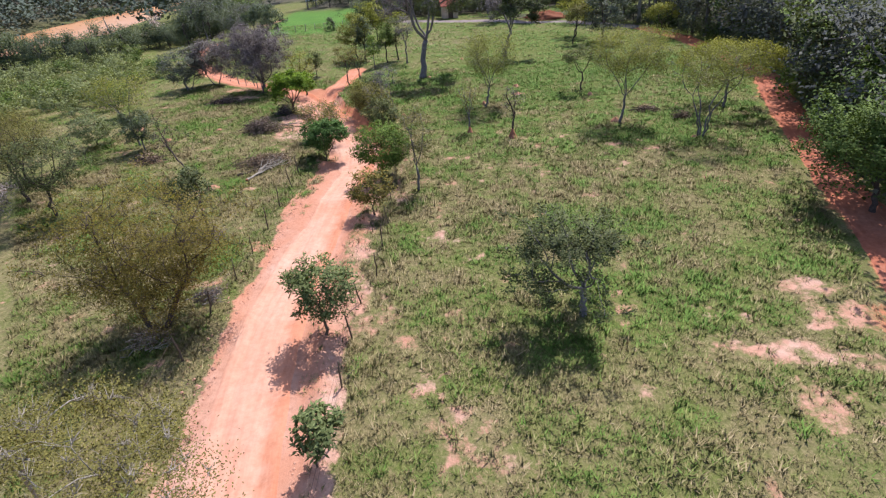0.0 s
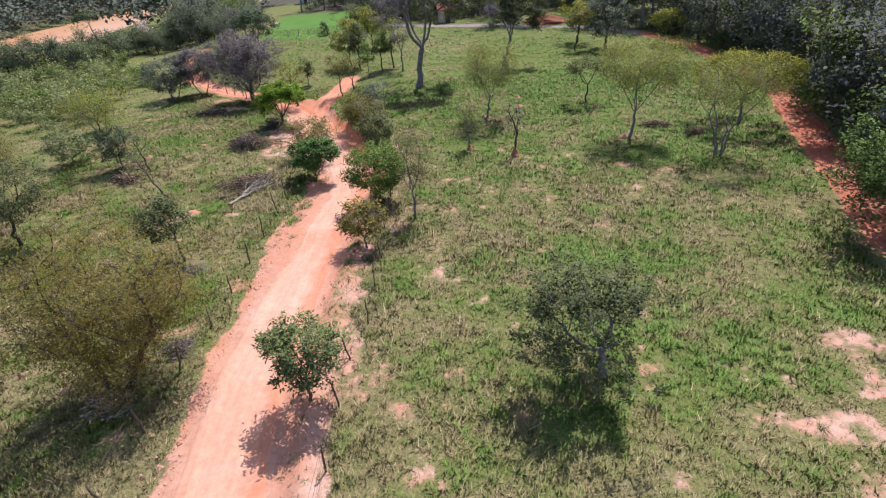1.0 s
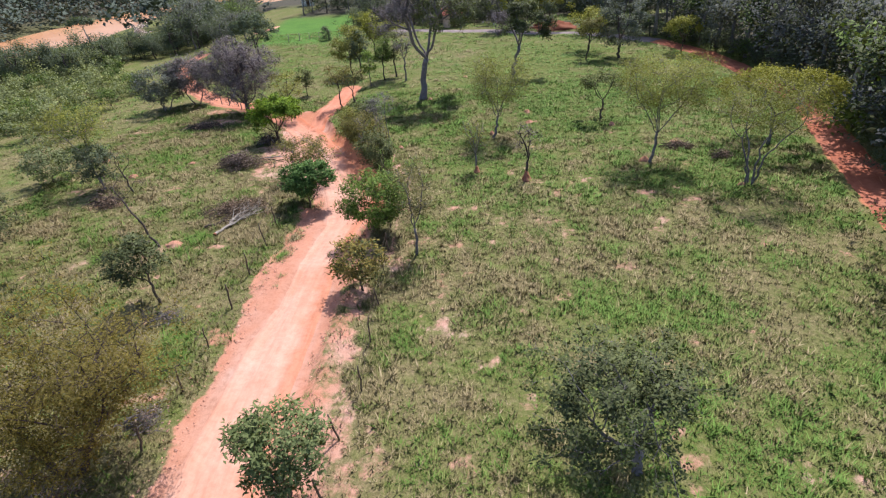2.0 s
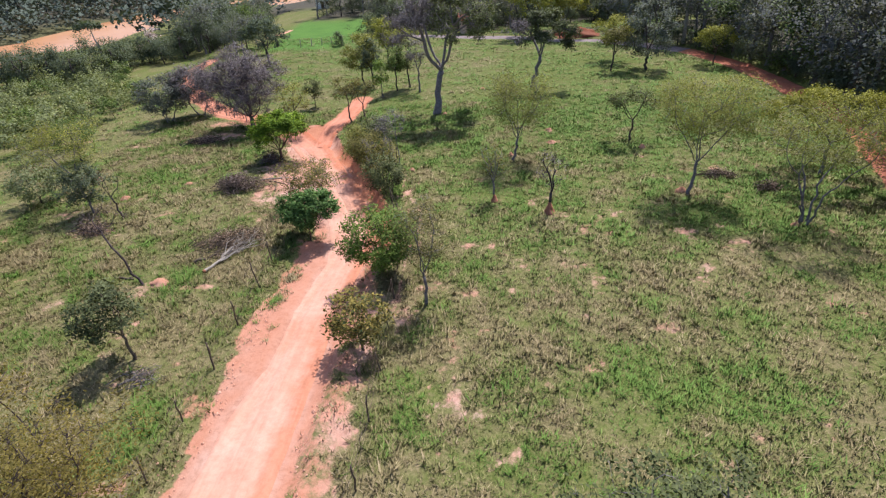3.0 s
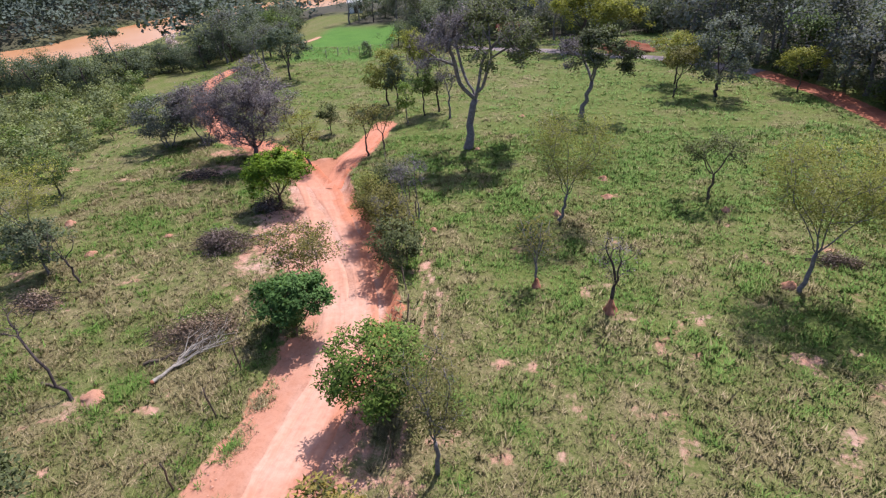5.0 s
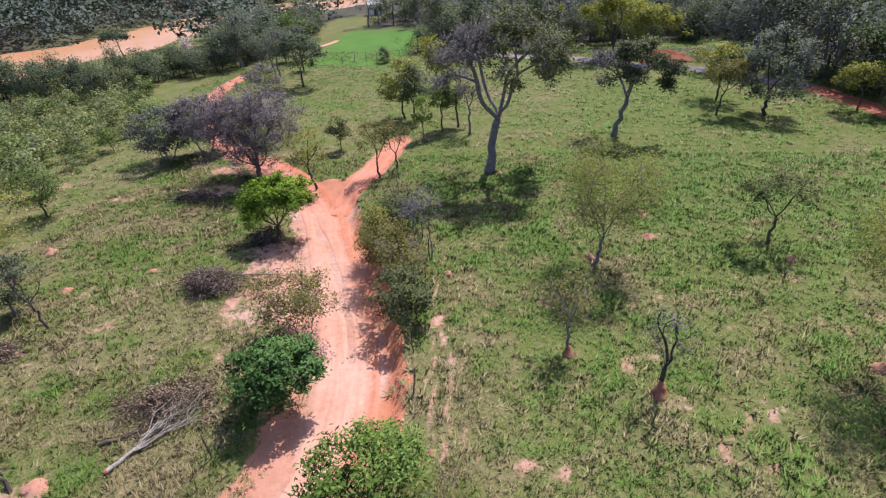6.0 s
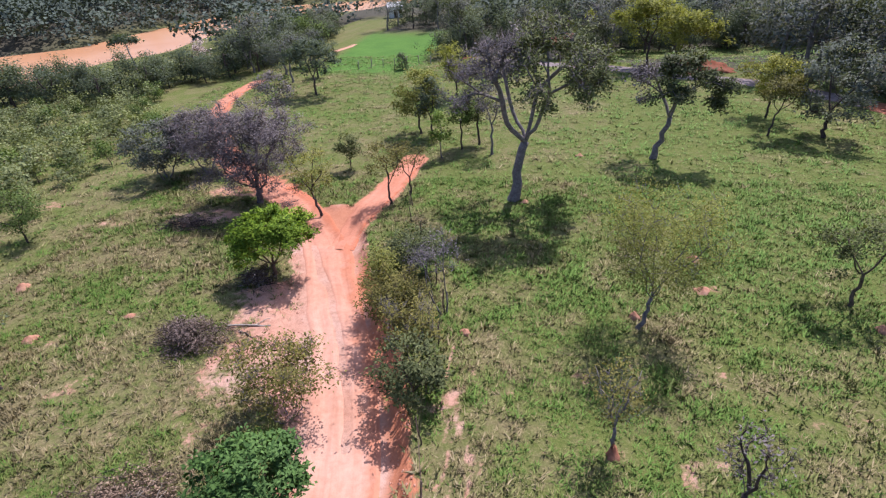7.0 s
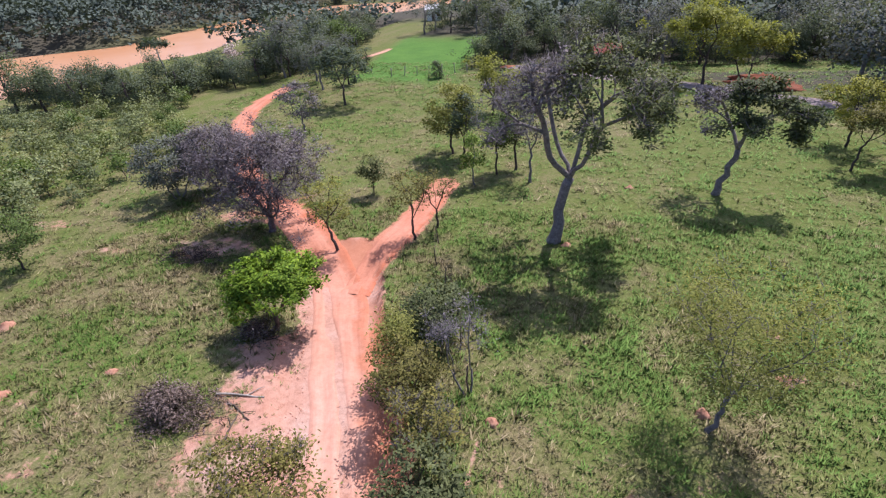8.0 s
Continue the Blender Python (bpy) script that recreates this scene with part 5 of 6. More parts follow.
# ---- grass ----
def grass_patch(name, label, rng, spots_x, spots_y, blades, tall, spread, width, parched=0.0, own=0.0):
    """Tufts of upright, bent-over blades, each blade of a shade of its own; one mesh of all of them."""
    n = len(spots_x)
    base = np.stack([spots_x, spots_y, height(spots_x, spots_y) - 0.02], 1)
    size = np.clip(np.exp(rng.normal(-0.1, 0.34, n)), 0.45, 1.9) * (0.75 + 0.6 * drift(spots_x / 3.1, spots_y / 3.1, 91, 3))
    a = rng.uniform(0, 2 * math.pi, (n, blades))
    foot = rng.uniform(0.0, 0.45, (n, blades)) * spread * size[:, None]
    lean = foot + rng.uniform(0.1, 0.9, (n, blades)) * spread * size[:, None]
    up = rng.uniform(0.45, 1.15, (n, blades)) * tall * size[:, None]
    b = a + rng.normal(0, 0.5, (n, blades))
    root = base[:, None, :] + np.stack([np.cos(a) * foot, np.sin(a) * foot, 0 * a], -1)
    tip = base[:, None, :] + np.stack([np.cos(b) * lean, np.sin(b) * lean, up], -1)
    turned = b + rng.normal(0, 0.35, (n, blades))
    half = np.stack([-np.sin(turned), np.cos(turned), 0 * a], -1) * (width * 0.5 * size[:, None, None])
    v = np.stack([root - half, tip, root + half], 2)
    under = np.cross(v[:, :, 1] - v[:, :, 0], v[:, :, 2] - v[:, :, 0])[..., 2] < 0  # all faces look up
    v[under] = v[under][:, [0, 2, 1]]
    dry = 0.88 + parched + own - 1.05 * lush(spots_x, spots_y) + 1.5 * (drift(spots_x / 0.7, spots_y / 0.7, 93, 3) - 0.5) + 0.7 * (drift(spots_x / 3.4, spots_y / 3.4, 99, 3) - 0.5) + 0.35 * (bare(spots_x, spots_y) > 0.2)
    dry = np.clip(dry[:, None] + rng.normal(0, 0.17, (n, 1)) + rng.normal(0, 0.1, (n, blades)), 0, 1)
    me = fill_mesh(name, v.reshape(-1, 3), np.arange(n * blades * 3).reshape(-1, 3), GRASS, True, {"dry": np.repeat(dry.ravel(), 3)})
    # blades bend over: their faces turn mostly upwards, a little outwards
    way = np.stack([np.cos(b) * 0.4, np.sin(b) * 0.4, 1 + 0 * a], -1)
    way /= np.linalg.norm(way, axis=2)[:, :, None]
    me.attributes.new("custom_normal", "FLOAT_VECTOR", "POINT").data.foreach_set("vector", np.repeat(way.reshape(-1, 3), 3, 0).astype(np.float32).ravel())
    return tagged(new(name, me), label, "grass", kind="stuff")


def scatter(rng, n, x0, x1, y0, y1, keep):
    x, y = rng.uniform(x0, x1, n), rng.uniform(y0, y1, n)
    k = rng.uniform(0, 1, n) < keep(x, y)
    return x[k], y[k]


def grow(x, y):
    """How thickly grass grows: none on the roads, thin on bare soil, in drifts elsewhere."""
    d = np.minimum(polyline(ROAD, x, y)[0] - 0.35, np.minimum(polyline(BRANCH_RIGHT, x, y)[0] + 0.5, np.minimum(polyline(BRANCH_LEFT, x, y)[0] + 0.25, polyline(LANE, x, y)[0])))
    b = bare(x, y)
    thick = 0.5 + 0.6 * smooth(0.34, 0.6, drift(x / 2.0, y / 2.0, 95, 4))
    tufts = 0.5 * smooth(0.6, 0.7, drift(x / 1.2, y / 1.2, 96, 2)) * (d > 1.25) * (y < 56)  # the few tufts on the road's shoulders
    return np.where(d < 1.75, tufts, thick * (1 - 0.86 * smooth(0.25, 0.52, b)))


rng_g = np.random.default_rng(79)


def meadow(x, y):
    """The stretch of pasture along the walk: it widens ahead."""
    return grow(x, y) * ((x > -7.5 - 0.75 * y) & (x < 4.5 + 0.66 * y) & (x > -32) & (x < 24))


gx, gy = scatter(rng_g, 128000, -32, 22, 7, 34, meadow)
grass_patch("pasture_grass", "short tufted green and straw-coloured pasture grass", rng_g, gx, gy, 6, 0.12, 0.16, 0.032)
gx, gy = scatter(rng_g, 70000, -32, 24, 34, 62, meadow)
grass_patch("pasture_grass", "tufted green pasture grass with straw-coloured drifts", rng_g, gx, gy, 6, 0.13, 0.22, 0.05)
# tussocks: tufts crowded round a common heart, each tussock of one tone
cx, cy = scatter(rng_g, 13000, -32, 24, 7, 62, meadow)
crowd = rng_g.integers(3, 9, len(cx))
reach = rng_g.uniform(0.08, 0.3, len(cx))
tone = np.repeat(rng_g.normal(0.0, 0.4, len(cx)), crowd)
gx = np.repeat(cx, crowd) + rng_g.normal(0, 1, crowd.sum()) * np.repeat(reach, crowd)
gy = np.repeat(cy, crowd) + rng_g.normal(0, 1, crowd.sum()) * np.repeat(reach, crowd)
on = polyline(ROAD, gx, gy)[0] > 2.1
grass_patch("pasture_tussocks", "dense grass tussocks of mixed green and dry tones", rng_g, gx[on], gy[on], 6, 0.18, 0.2, 0.034, 0.0, tone[on])
gx, gy = scatter(rng_g, 52000, -48, 30, 40, 112, lambda x, y: grow(x, y) * ((y > 62) | (x < -30) | (x > 20)))
grass_patch("pasture_grass", "rough grass of the far pasture", rng_g, gx, gy, 7, 0.13, 0.34, 0.06)
gx, gy = scatter(rng_g, 15000, -18, 0, 8, 56, lambda x, y: grow(x, y) * (np.abs(polyline(ROAD, x, y)[0] - 4.0) < 1.0))
grass_patch("verge_grass", "tall tussocks of half-dry grass along the road verges", rng_g, gx, gy, 8, 0.24, 0.2, 0.028, 0.2)

# two islands of grass on the road's left ledge
gx = np.concatenate([rng_g.normal(-10.4, 0.24, 190), rng_g.normal(-10.45, 0.2, 170), rng_g.normal(-9.9, 0.12, 14)])
gy = np.concatenate([rng_g.normal(31.7, 0.3, 190), rng_g.normal(29.6, 0.45, 170), rng_g.normal(27.2, 0.4, 14)])
grass_patch("ledge_grass", "small islands of dull green grass on the road's earth ledge", rng_g, gx, gy, 6, 0.12, 0.18, 0.03)


# ---- small things ----
def lump(seed, r, h, mat, name, rough=0.25, rings=9, sides=14):
    """A rough earthen hump with uneven sides."""
    rng = np.random.default_rng(seed)
    u = np.linspace(0, 1, rings)
    a = np.linspace(0, 2 * math.pi, sides, endpoint=False)
    prof = np.cos(u * math.pi / 2) ** 0.75
    U, A = np.meshgrid(u, a, indexing="ij")
    R = r * prof[:, None] * (1 + rough * (drift(np.cos(A) * 2 + 5 + seed, np.sin(A) * 2 + U * 3, seed % 40, 3) - 0.5) * 2) * (1 + 0.25 * (1 - U) ** 3)
    Z = h * U * (1 + 0.1 * rng.normal(0, 1, U.shape) * (U < 0.95)) - 0.12 * (1 - U)
    v = np.stack([R * np.cos(A), R * np.sin(A), Z], -1).reshape(-1, 3)
    i, j = np.arange(rings - 1)[:, None] * sides, np.arange(sides)[None, :]
    f = np.stack([i + j, i + (j + 1) % sides, i + sides + (j + 1) % sides, i + sides + j], -1).reshape(-1, 4)
    return fill_mesh(name, v, f, mat, True)


for k, (x, y, r, h, what) in enumerate([(3.05, 37.6, 0.27, 0.62, "tall"), (-0.05, 39.55, 0.23, 0.45, "tall"), (4.5, 49.2, 0.45, 0.3, "low"), (4.6, 51.9, 0.4, 0.35, "low"), (1.3, 46.9, 0.3, 0.4, "low"), (-5.8, 44.9, 0.3, 0.3, "low"),
                                    (10.6, 46.9, 0.35, 0.35, "low"), (-29.9, 45.5, 0.5, 0.4, "low"), (-25.5, 41.8, 0.45, 0.35, "low"), (-4.2, 58.0, 0.4, 0.25, "low"), (-0.7, 66.5, 0.4, 0.3, "low"), (11.0, 39.6, 0.4, 0.45, "low"),
                                    (-17.2, 31.3, 0.6, 0.3, "low"), (15.2, 35.0, 0.35, 0.25, "low"), (-4.6, 34.2, 0.28, 0.2, "low"), (-22.0, 44.0, 0.35, 0.2, "low")]):
    ob = new("termite_mound", lump(500 + k, r * (1 if what == "tall" else 0.8), h * (1 if what == "tall" else 0.75), MOUND_SOIL if what == "tall" else LOW_MOUND_SOIL, "termite_mound", 0.55))
    ob.matrix_world = pose(x, y, float(height(x, y)))
    tagged(ob, "tall red termite mound at a dead tree's foot" if what == "tall" else "low crumbling orange termite mound in the grass", "termite mound", "termite mounds")

bank = new("earth_mound", lump(530, 3.2, 1.0, BANK_SOIL, "earth_mound", 0.5, 12, 28))
bank.matrix_world = pose(13.6, 97.0, -0.1, 0, 0, -34) @ Matrix.Diagonal((1.2, 0.62, 1.15, 1))
tagged(bank, "heap of dug red earth beside the lane", "earth heap")


def brush_pile(seed, x, y, w, d, h, sticks, leaf, count, bark, label, thick=0.02):
    """Cut brush: a heap of crossing branches, some with dead leaves."""
    rng = np.random.default_rng(seed)
    ob = thing("brush_pile", x, y, label, "brush pile", "cut brush", rng.uniform(-20, 20))
    for _ in range(sticks):
        s = Shape()
        c = np.array([rng.normal(0, w * 0.2), rng.normal(0, d * 0.2), 0])
        c[2] = max(0.04, h * (1 - (c[0] / w * 2) ** 2 - (c[1] / d * 2) ** 2) * rng.uniform(0.1, 0.9))
        way = np.array([rng.normal(0.9, 0.45) * w, rng.normal(0.4, 0.55) * d, rng.normal(0.1, 0.3) * h])
        way /= np.linalg.norm(way) + 1e-6
        L = rng.uniform(0.25, 0.6) * w
        a, b = c - way * L * 0.5, c + way * L * 0.5
        a[2], b[2] = max(a[2], 0.03), max(b[2], 0.05)
        r = thick * rng.uniform(0.4, 1.3)
        s.tube(bend(a, b, 5, rng, 0.03, 0.05), r * np.array([1, 0.85, 0.7, 0.5, 0.25]), 4)
        st = a + (b - a) * rng.uniform(0.4, 1, (5, 1))
        s.spikes(st, st + rng.normal(0, 1, (5, 3)) * np.array([1, 1, 0.6]) * 0.22 + np.array([0, 0, 0.1]), 0.006)
        part("branch", s.mesh("branch", BARK[bark if bark != "pale" or rng.uniform() < 0.7 else "brown"]), ob)
    if count:
        pts = np.stack([rng.normal(0, w * 0.22, 60), rng.normal(0, d * 0.22, 60), np.zeros(60)], 1)
        pts[:, 2] = np.clip(h * (1 - (pts[:, 0] / w * 2) ** 2 - (pts[:, 1] / d * 2) ** 2) * rng.uniform(0.3, 1, 60), 0.05, h)
        v, f, nrm = leaves(rng, pts, count, 0.16, 0.12, 0.05, 0.1, 0.3, (0, 0, 0), 0.4)
        v[:, 2] = np.maximum(v[:, 2], 0.01)
        part("dead_foliage", fill_mesh("dead_foliage", v, f, LEAF[leaf], True, normals=nrm), ob)


brush_pile(601, -15.1, 35.2, 4.6, 3.0, 0.45, 110, "brown", 3000, "brown", "low heap of cut brown brush in grass", 0.014)
brush_pile(602, -17.6, 42.6, 3.7, 2.4, 1.05, 130, "brown", 3800, "brown", "dark brown heap of cut brush beside the track")
brush_pile(603, -24.9, 53.0, 4.4, 2.4, 0.45, 60, "brown", 1300, "dark", "low litter of dry branches below a withered tree")
brush_pile(604, -24.6, 37.0, 2.6, 1.5, 0.7, 60, "brown", 900, "dark", "purplish-brown dry brush in rough grass")
brush_pile(605, 13.8, 41.5, 2.6, 1.1, 0.4, 45, "brown", 900, "brown", "low reddish-brown cut brush on the pasture")
brush_pile(606, 15.9, 39.6, 1.6, 1.0, 0.4, 36, "brown", 650, "brown", "low reddish-brown cut brush on the pasture")
brush_pile(607, -16.9, 47.3, 2.2, 1.6, 1.2, 60, "grey", 500, "dark", "dry twigs stacked below the mango tree")
brush_pile(608, -12.0, 18.6, 1.6, 1.4, 0.5, 36, "brown", 350, "grey", "small heap of dry twigs by the fence")
brush_pile(609, -13.0, 15.4, 1.7, 1.3, 0.6, 26, "brown", 500, "pale", "dry pale branches below a broad tree")
brush_pile(610, -9.3, 8.0, 2.4, 1.6, 0.5, 60, "brown", 400, "pale", "dry pale branches on the road's edge")
brush_pile(611, -14.2, 24.4, 1.8, 1.2, 0.35, 30, "brown", 150, "grey", "thin scatter of dry sticks in the grass")


def fallen_log(x, y, length, r, turn, seed, label, bark="pale"):
    rng = np.random.default_rng(seed)
    ob = thing("cut_log", x, y, label, "log", "cut logs", turn)
    s = Shape()
    s.tube(bend(np.array([-length / 2, 0, r * 0.9]), np.array([length / 2, 0, r * 0.9]), 7, rng, 0, 0.02), r * np.linspace(1.1, 0.7, 7), 8)
    part("stem", s.mesh("stem", BARK[bark]), ob)
    s = Shape()
    s.tube(bend(np.array([length * 0.1, 0, r]), np.array([length * 0.4, length * 0.25, r * 1.5]), 5, rng, 0, 0.03), r * np.linspace(0.6, 0.3, 5), 6)
    part("side_branch", s.mesh("side_branch", BARK[bark]), ob)


def felled_tree(x, y, turn, seed, label):
    """A small felled tree: its cut stem and the pale branches that fan out from it."""
    rng = np.random.default_rng(seed)
    ob = thing("felled_tree", x, y, label, "felled tree", "cut logs", turn)
    s = Shape()
    s.tube(bend(np.array([-1.0, 0, 0.1]), np.array([0.15, 0, 0.12]), 6, rng, 0, 0.02), np.linspace(0.085, 0.06, 6), 9)
    part("stem", s.mesh("stem", BARK["pale"]), ob)
    s = Shape()
    s.tube(np.array([[-1.09, 0, 0.1], [-1.03, 0, 0.1], [-0.98, 0, 0.1]]), [0.07, 0.092, 0.09], 9)
    part("cut_end", s.mesh("cut_end", MOUND_SOIL), ob, "raw orange cut end")
    for k in range(16):
        a = rng.uniform(-0.55, 0.45)
        far = rng.uniform(1.4, 3.4)
        end = np.array([math.cos(a) * far, math.sin(a) * far, rng.uniform(0.05, 0.55)])
        s = Shape()
        line = bend(np.array([rng.uniform(-0.1, 0.3), rng.uniform(-0.1, 0.1), 0.14]), end, 7, rng, 0.04, 0.03)
        s.tube(line, rng.uniform(0.022, 0.04) * np.array([1, 0.9, 0.8, 0.65, 0.5, 0.35, 0.2]), 5)
        for q in (3, 4, 5):
            s.tube(bend(line[q], line[q] + np.array([rng.uniform(0.2, 0.7), rng.normal(0, 0.4), rng.uniform(0, 0.25)]), 4, rng, 0.05, 0.05), [0.012, 0.009, 0.006, 0.003], 3)
        part("branch", s.mesh("branch", BARK["pale"]), ob)


felled_tree(-14.8, 33.1, 66, 7, "felled small tree with pale branches among brown brush")
fallen_log(-15.5, 43.9, 2.0, 0.045, 8, 1, "pale cut log beside the track")
fallen_log(-15.1, 43.2, 1.5, 0.035, -24, 2, "crooked brown cut branch beside the track", "brown")
fallen_log(-14.9, 42.4, 1.3, 0.04, 100, 3, "dark crooked branch lying on bare soil", "brown")
fallen_log(-15.6, 33.6, 1.6, 0.07, 35, 4, "reddish cut log in the grass", "brown")
fallen_log(-19.4, 31.8, 1.2, 0.06, -10, 5, "short weathered log in the grass", "brown")
fallen_log(-4.6, 13.6, 1.2, 0.035, 70, 6, "dead curved branch by the fence", "dark")


def fence(label, line, gap, seed, tall=1.25, wires=3, bark="brown", r=0.034):
    """Rough wooden posts with slack wire strung between them."""
    rng = np.random.default_rng(seed)
    pts = np.array(line, dtype=float)
    s = np.concatenate([[0], np.cumsum(np.hypot(*np.diff(pts, axis=0).T))])
    k = np.arange(0, s[-1], gap) + rng.uniform(-0.2, 0.2, len(np.arange(0, s[-1], gap)))
    px, py = np.interp(k, s, pts[:, 0]), np.interp(k, s, pts[:, 1])
    ob = thing("fence", px[0], py[0], label, "fence")
    inv = Vector(ob.matrix_world.translation)
    feet, tops = [], []
    for x, y in zip(px, py):
        x, y = x + rng.normal(0, 0.06), y
        foot = np.array([x, y, float(height(x, y)) - 0.2])
        top = foot + np.array([rng.normal(0, 0.1), rng.normal(0, 0.1), tall * rng.uniform(0.85, 1.1) + 0.2])
        post = Shape()
        post.tube(bend(foot - np.array(inv), top - np.array(inv), 5, rng, 0, 0.012), r * rng.uniform(0.7, 1.25) * np.array([1.1, 1, 0.95, 0.95, 0.8]), 7)
        part("post", post.mesh("post", BARK[bark]), ob)
        feet.append(foot)
        tops.append(top)
    for w in range(wires):
        wire = Shape()
        f = 0.4 + 0.55 * w / max(1, wires - 1)
        way = np.array([a + (b - a) * f for a, b in zip(feet, tops)]) - np.array(inv)
        wire.tube(way, np.full(len(way), 0.006), 3)
        part("wire", wire.mesh("wire", WIRE), ob)


WIRE = plain_material("rusty_wire", (0.1, 0.06, 0.045), (0.2, 0.14, 0.11), 4, 0.6)
fence("old wire fence of rough wooden posts along the road", [(-10.7, 9), (-11.1, 13), (-11.5, 17.7), (-11.3, 21), (-11.5, 28), (-11.9, 34.5)], 2.7, 701)
fence("old wire fence of rough leaning posts on the road bank", [(-4.7, 8), (-4.9, 14), (-5.0, 17), (-4.7, 20), (-4.7, 26), (-4.9, 32), (-6.0, 38), (-6.6, 41), (-7.0, 46), (-8.2, 50), (-10.5, 54), (-11.6, 58)], 2.4, 702)
fence("white-topped post fence along the mown lawn", [(-31, 101.5), (-26, 103), (-20, 104.5)], 1.7, 703, 1.2, 2, "pale", 0.06)
fence("row of short stakes on the pasture's far side", [(-27.0, 62.0), (-24.6, 60.6), (-23.0, 58.6)], 1.3, 704, 0.9, 0, "grey", 0.05)


# ---- clods and stones on the road ----
def clods():
    rng = np.random.default_rng(81)
    n = 1500
    y = rng.uniform(8, 58, n)
    t = np.array(ROAD, dtype=float)
    side = np.where(rng.uniform(0, 1, n) < 0.5, -1, 1)
    x = np.interp(y, t[:, 1], t[:, 0]) + side * (1.6 + np.abs(rng.normal(0, 0.55, n)))
    r = rng.uniform(0.015, 0.05, n) * (1 + 1.2 * (rng.uniform(0, 1, n) > 0.93))
    o = np.array([(1, 0, 0), (-1, 0, 0), (0, 1, 0), (0, -1, 0), (0, 0, 0.7), (0, 0, -0.7)], dtype=float)
    v = np.stack([x, y, height(x, y) + 0.02], 1)[:, None, :] + o[None] * r[:, None, None] * rng.uniform(0.6, 1.3, (n, 6, 1))
    f = np.array([(0, 2, 4), (2, 1, 4), (1, 3, 4), (3, 0, 4), (2, 0, 5), (1, 2, 5), (3, 1, 5), (0, 3, 5)])
    me = fill_mesh("soil_clods", v.reshape(-1, 3), (f[None] + np.arange(n)[:, None, None] * 6).reshape(-1, 3), ROAD_SOIL)
    tagged(new("soil_clods", me), "loose red clods and stones along the road edges", "stones", kind="stuff")


clods()


# ---- buildings far off ----
def block(x0, x1, y0, y1, z0, z1, mat, name):
    v = [(x, y, z) for z in (z0, z1) for x, y in ((x0, y0), (x1, y0), (x1, y1), (x0, y1))]
    f = [(0, 3, 2, 1), (4, 5, 6, 7), (0, 1, 5, 4), (1, 2, 6, 5), (2, 3, 7, 6), (3, 0, 4, 7)]
    return fill_mesh(name, v, np.array(f), mat)


def roof_slope(w, d, z0, z1, mat, sign, name):
    """One pitch of a roof in rounded tile rows."""
    cols = int(w / 0.22)
    u = np.linspace(-w / 2, w / 2, cols * 4 + 1)
    rows = np.linspace(0, 1, 9)
    wave = 0.05 * np.abs(np.sin(np.linspace(0, cols * math.pi, len(u))))
    U, T = np.meshgrid(u, rows)
    step = 0.03 * ((T * 8) % 1.0 < 0.01)
    v = np.stack([U, sign * d / 2 * (1 - T), z0 + (z1 - z0) * T + wave[None, :] + step], -1).reshape(-1, 3)
    n = len(u)
    i = (np.arange(8)[:, None] * n + np.arange(n - 1)[None, :]).ravel()
    return fill_mesh(name, np.concatenate([v, v - np.array([0, 0, 0.08])]), np.concatenate([np.stack([i, i + 1, i + n + 1, i + n], 1), np.stack([i, i + n, i + n + 1, i + 1], 1) + len(v)]), mat)


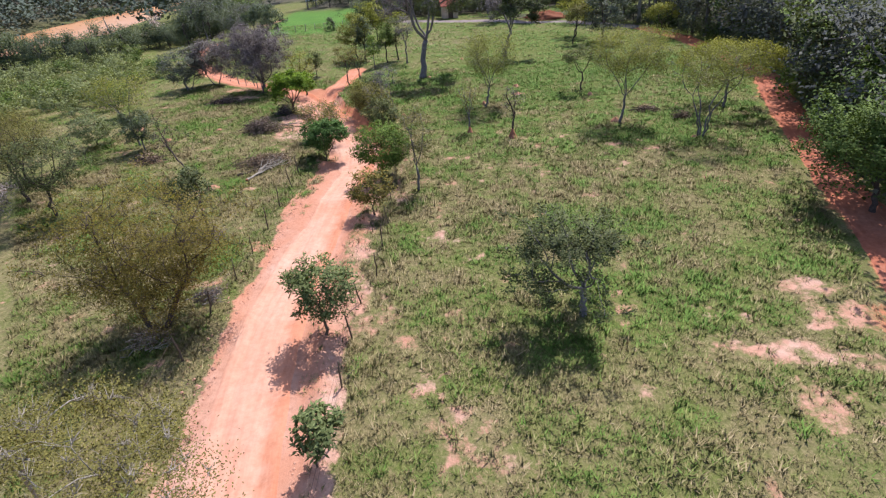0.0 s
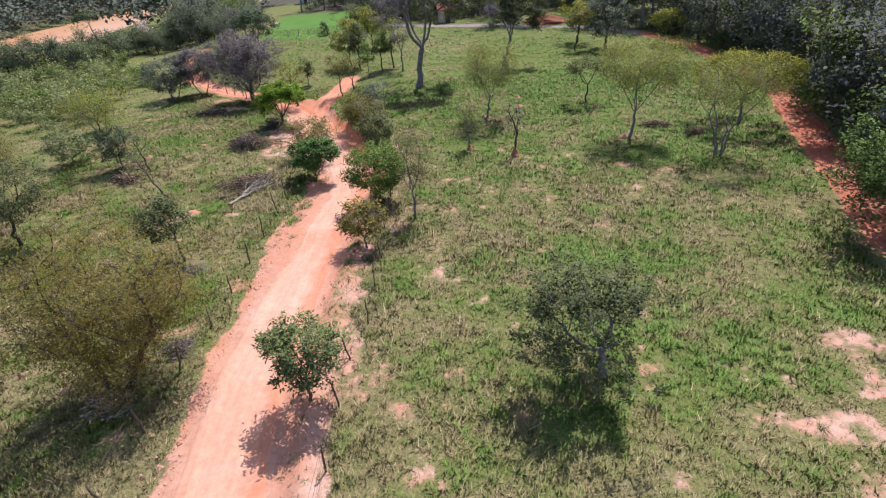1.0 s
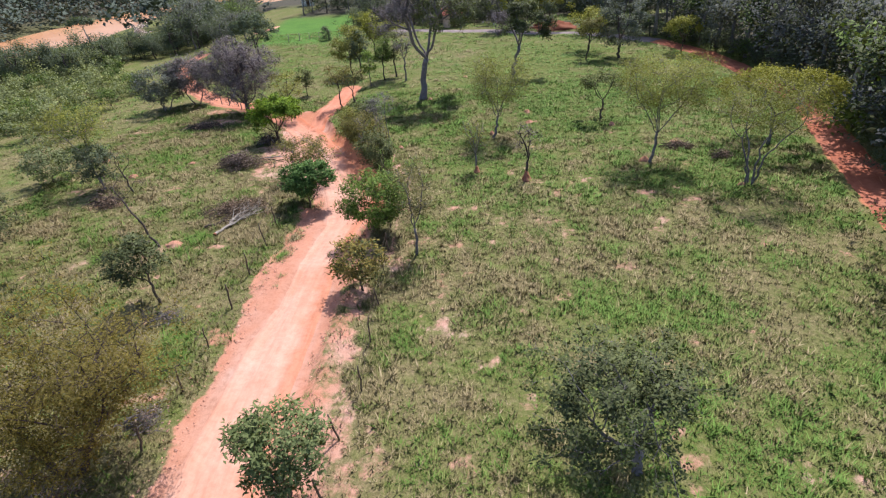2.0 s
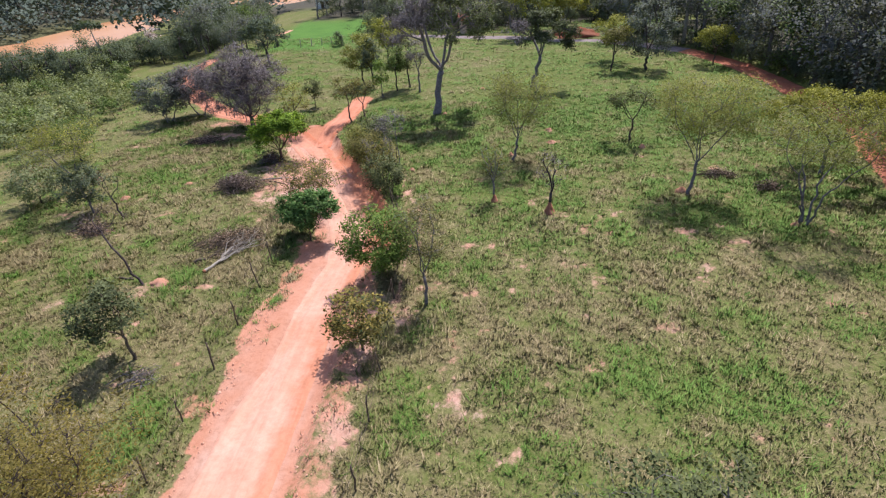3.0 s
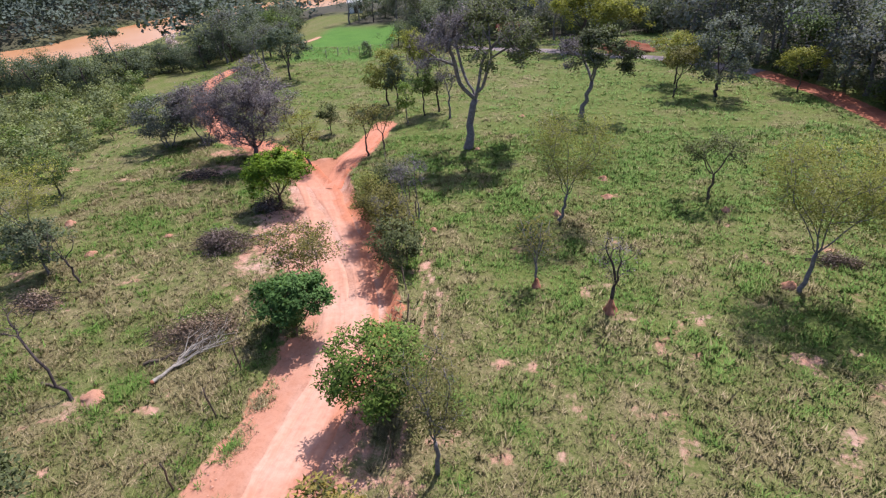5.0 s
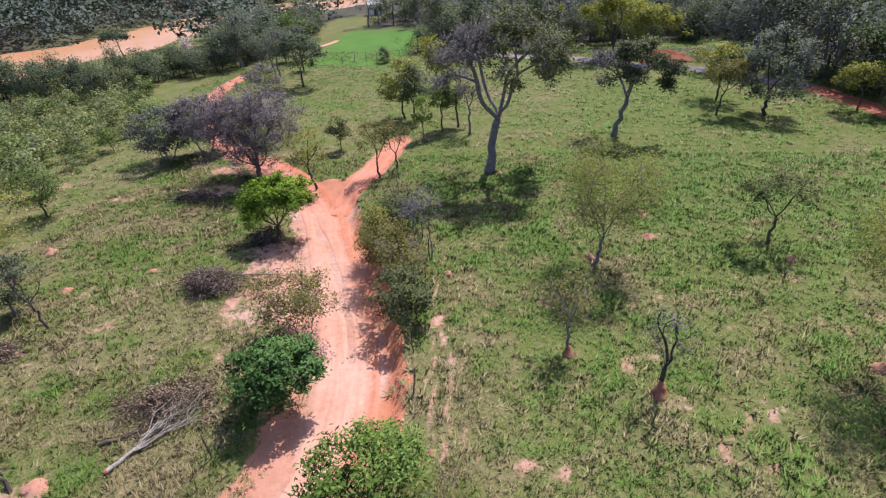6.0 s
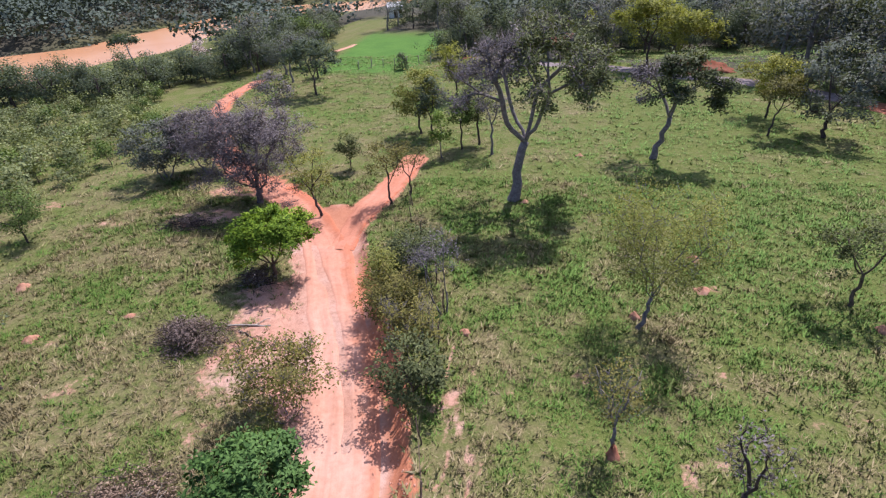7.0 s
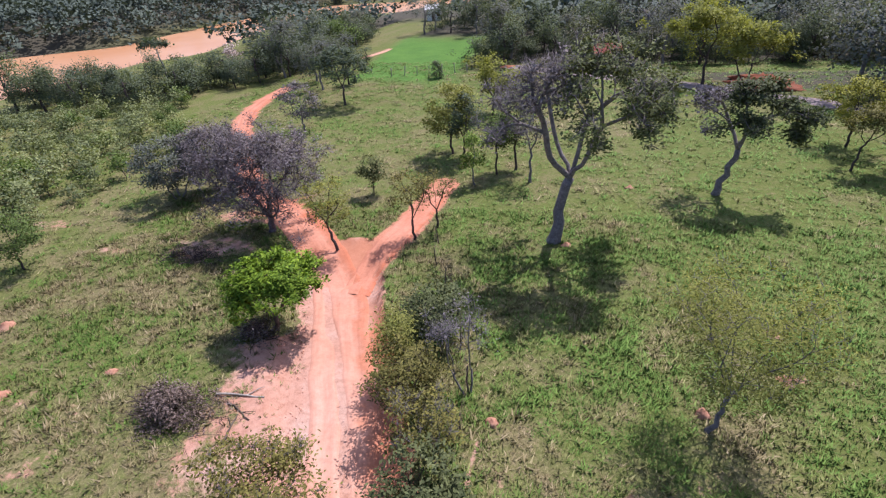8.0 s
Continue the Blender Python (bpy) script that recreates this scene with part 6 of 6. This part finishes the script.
PLASTER = plain_material("worn_plaster", (0.42, 0.30, 0.22), (0.6, 0.46, 0.36), 1.5)
WHITEWASH = plain_material("whitewash", (0.7, 0.7, 0.7), (0.82, 0.82, 0.82), 1.2)
TILE = plain_material("clay_tile", (0.2, 0.06, 0.045), (0.32, 0.11, 0.08), 2.5)
GREY_TILE = plain_material("pale_sheet_roof", (0.55, 0.53, 0.52), (0.72, 0.70, 0.70), 1.5, 0.6)
DARK_WOOD = plain_material("dark_door_wood", (0.06, 0.04, 0.03), (0.12, 0.08, 0.06), 3)


def house(name, x, y, w, d, eave, ridge, wall, tile, turn, label):
    ob = thing(name, x, y, label, "house", turn=turn)
    part("wall", block(-w / 2, w / 2, -d / 2, -d / 2 + 0.2, -0.3, eave, wall, "wall"), ob)
    part("wall", block(-w / 2, w / 2, d / 2 - 0.2, d / 2, -0.3, eave, wall, "wall"), ob)
    part("wall", block(-w / 2, -w / 2 + 0.2, -d / 2 + 0.2, d / 2 - 0.2, -0.3, eave, wall, "wall"), ob)
    part("wall", block(w / 2 - 0.2, w / 2, -d / 2 + 0.2, d / 2 - 0.2, -0.3, eave, wall, "wall"), ob)
    part("door", block(-0.45, 0.45, -d / 2 - 0.04, -d / 2 - 0.005, 0, 2.0, DARK_WOOD, "door"), ob)
    window = part("window", block(w * 0.22, w * 0.22 + 0.9, -d / 2 - 0.03, -d / 2 - 0.005, 1.0, 1.9, DARK_WOOD, "window"), ob)
    for z in (0.94, 1.9):
        part("frame", block(w * 0.22 - 0.06, w * 0.22 + 0.96, -d / 2 - 0.06, -d / 2 - 0.002, z, z + 0.06, wall, "frame"), window)
    for x0 in (w * 0.22 - 0.06, w * 0.22 + 0.9):
        part("frame", block(x0, x0 + 0.06, -d / 2 - 0.06, -d / 2 - 0.002, 1.0, 1.9, wall, "frame"), window)
    part("roof", roof_slope(w + 0.8, d + 0.8, eave - 0.05, ridge, tile, -1, "roof"), ob)
    part("roof", roof_slope(w + 0.8, d + 0.8, eave - 0.05, ridge, tile, 1, "roof"), ob)


house("farm_shed", -2.9, 106.4, 2.8, 2.6, 2.2, 3.1, PLASTER, TILE, 10, "small shed with a red clay tile roof among trees")
house("white_house", -44.6, 167.0, 3.4, 3.0, 2.6, 3.6, WHITEWASH, GREY_TILE, 15, "white low house with pale roof beyond the lawn")
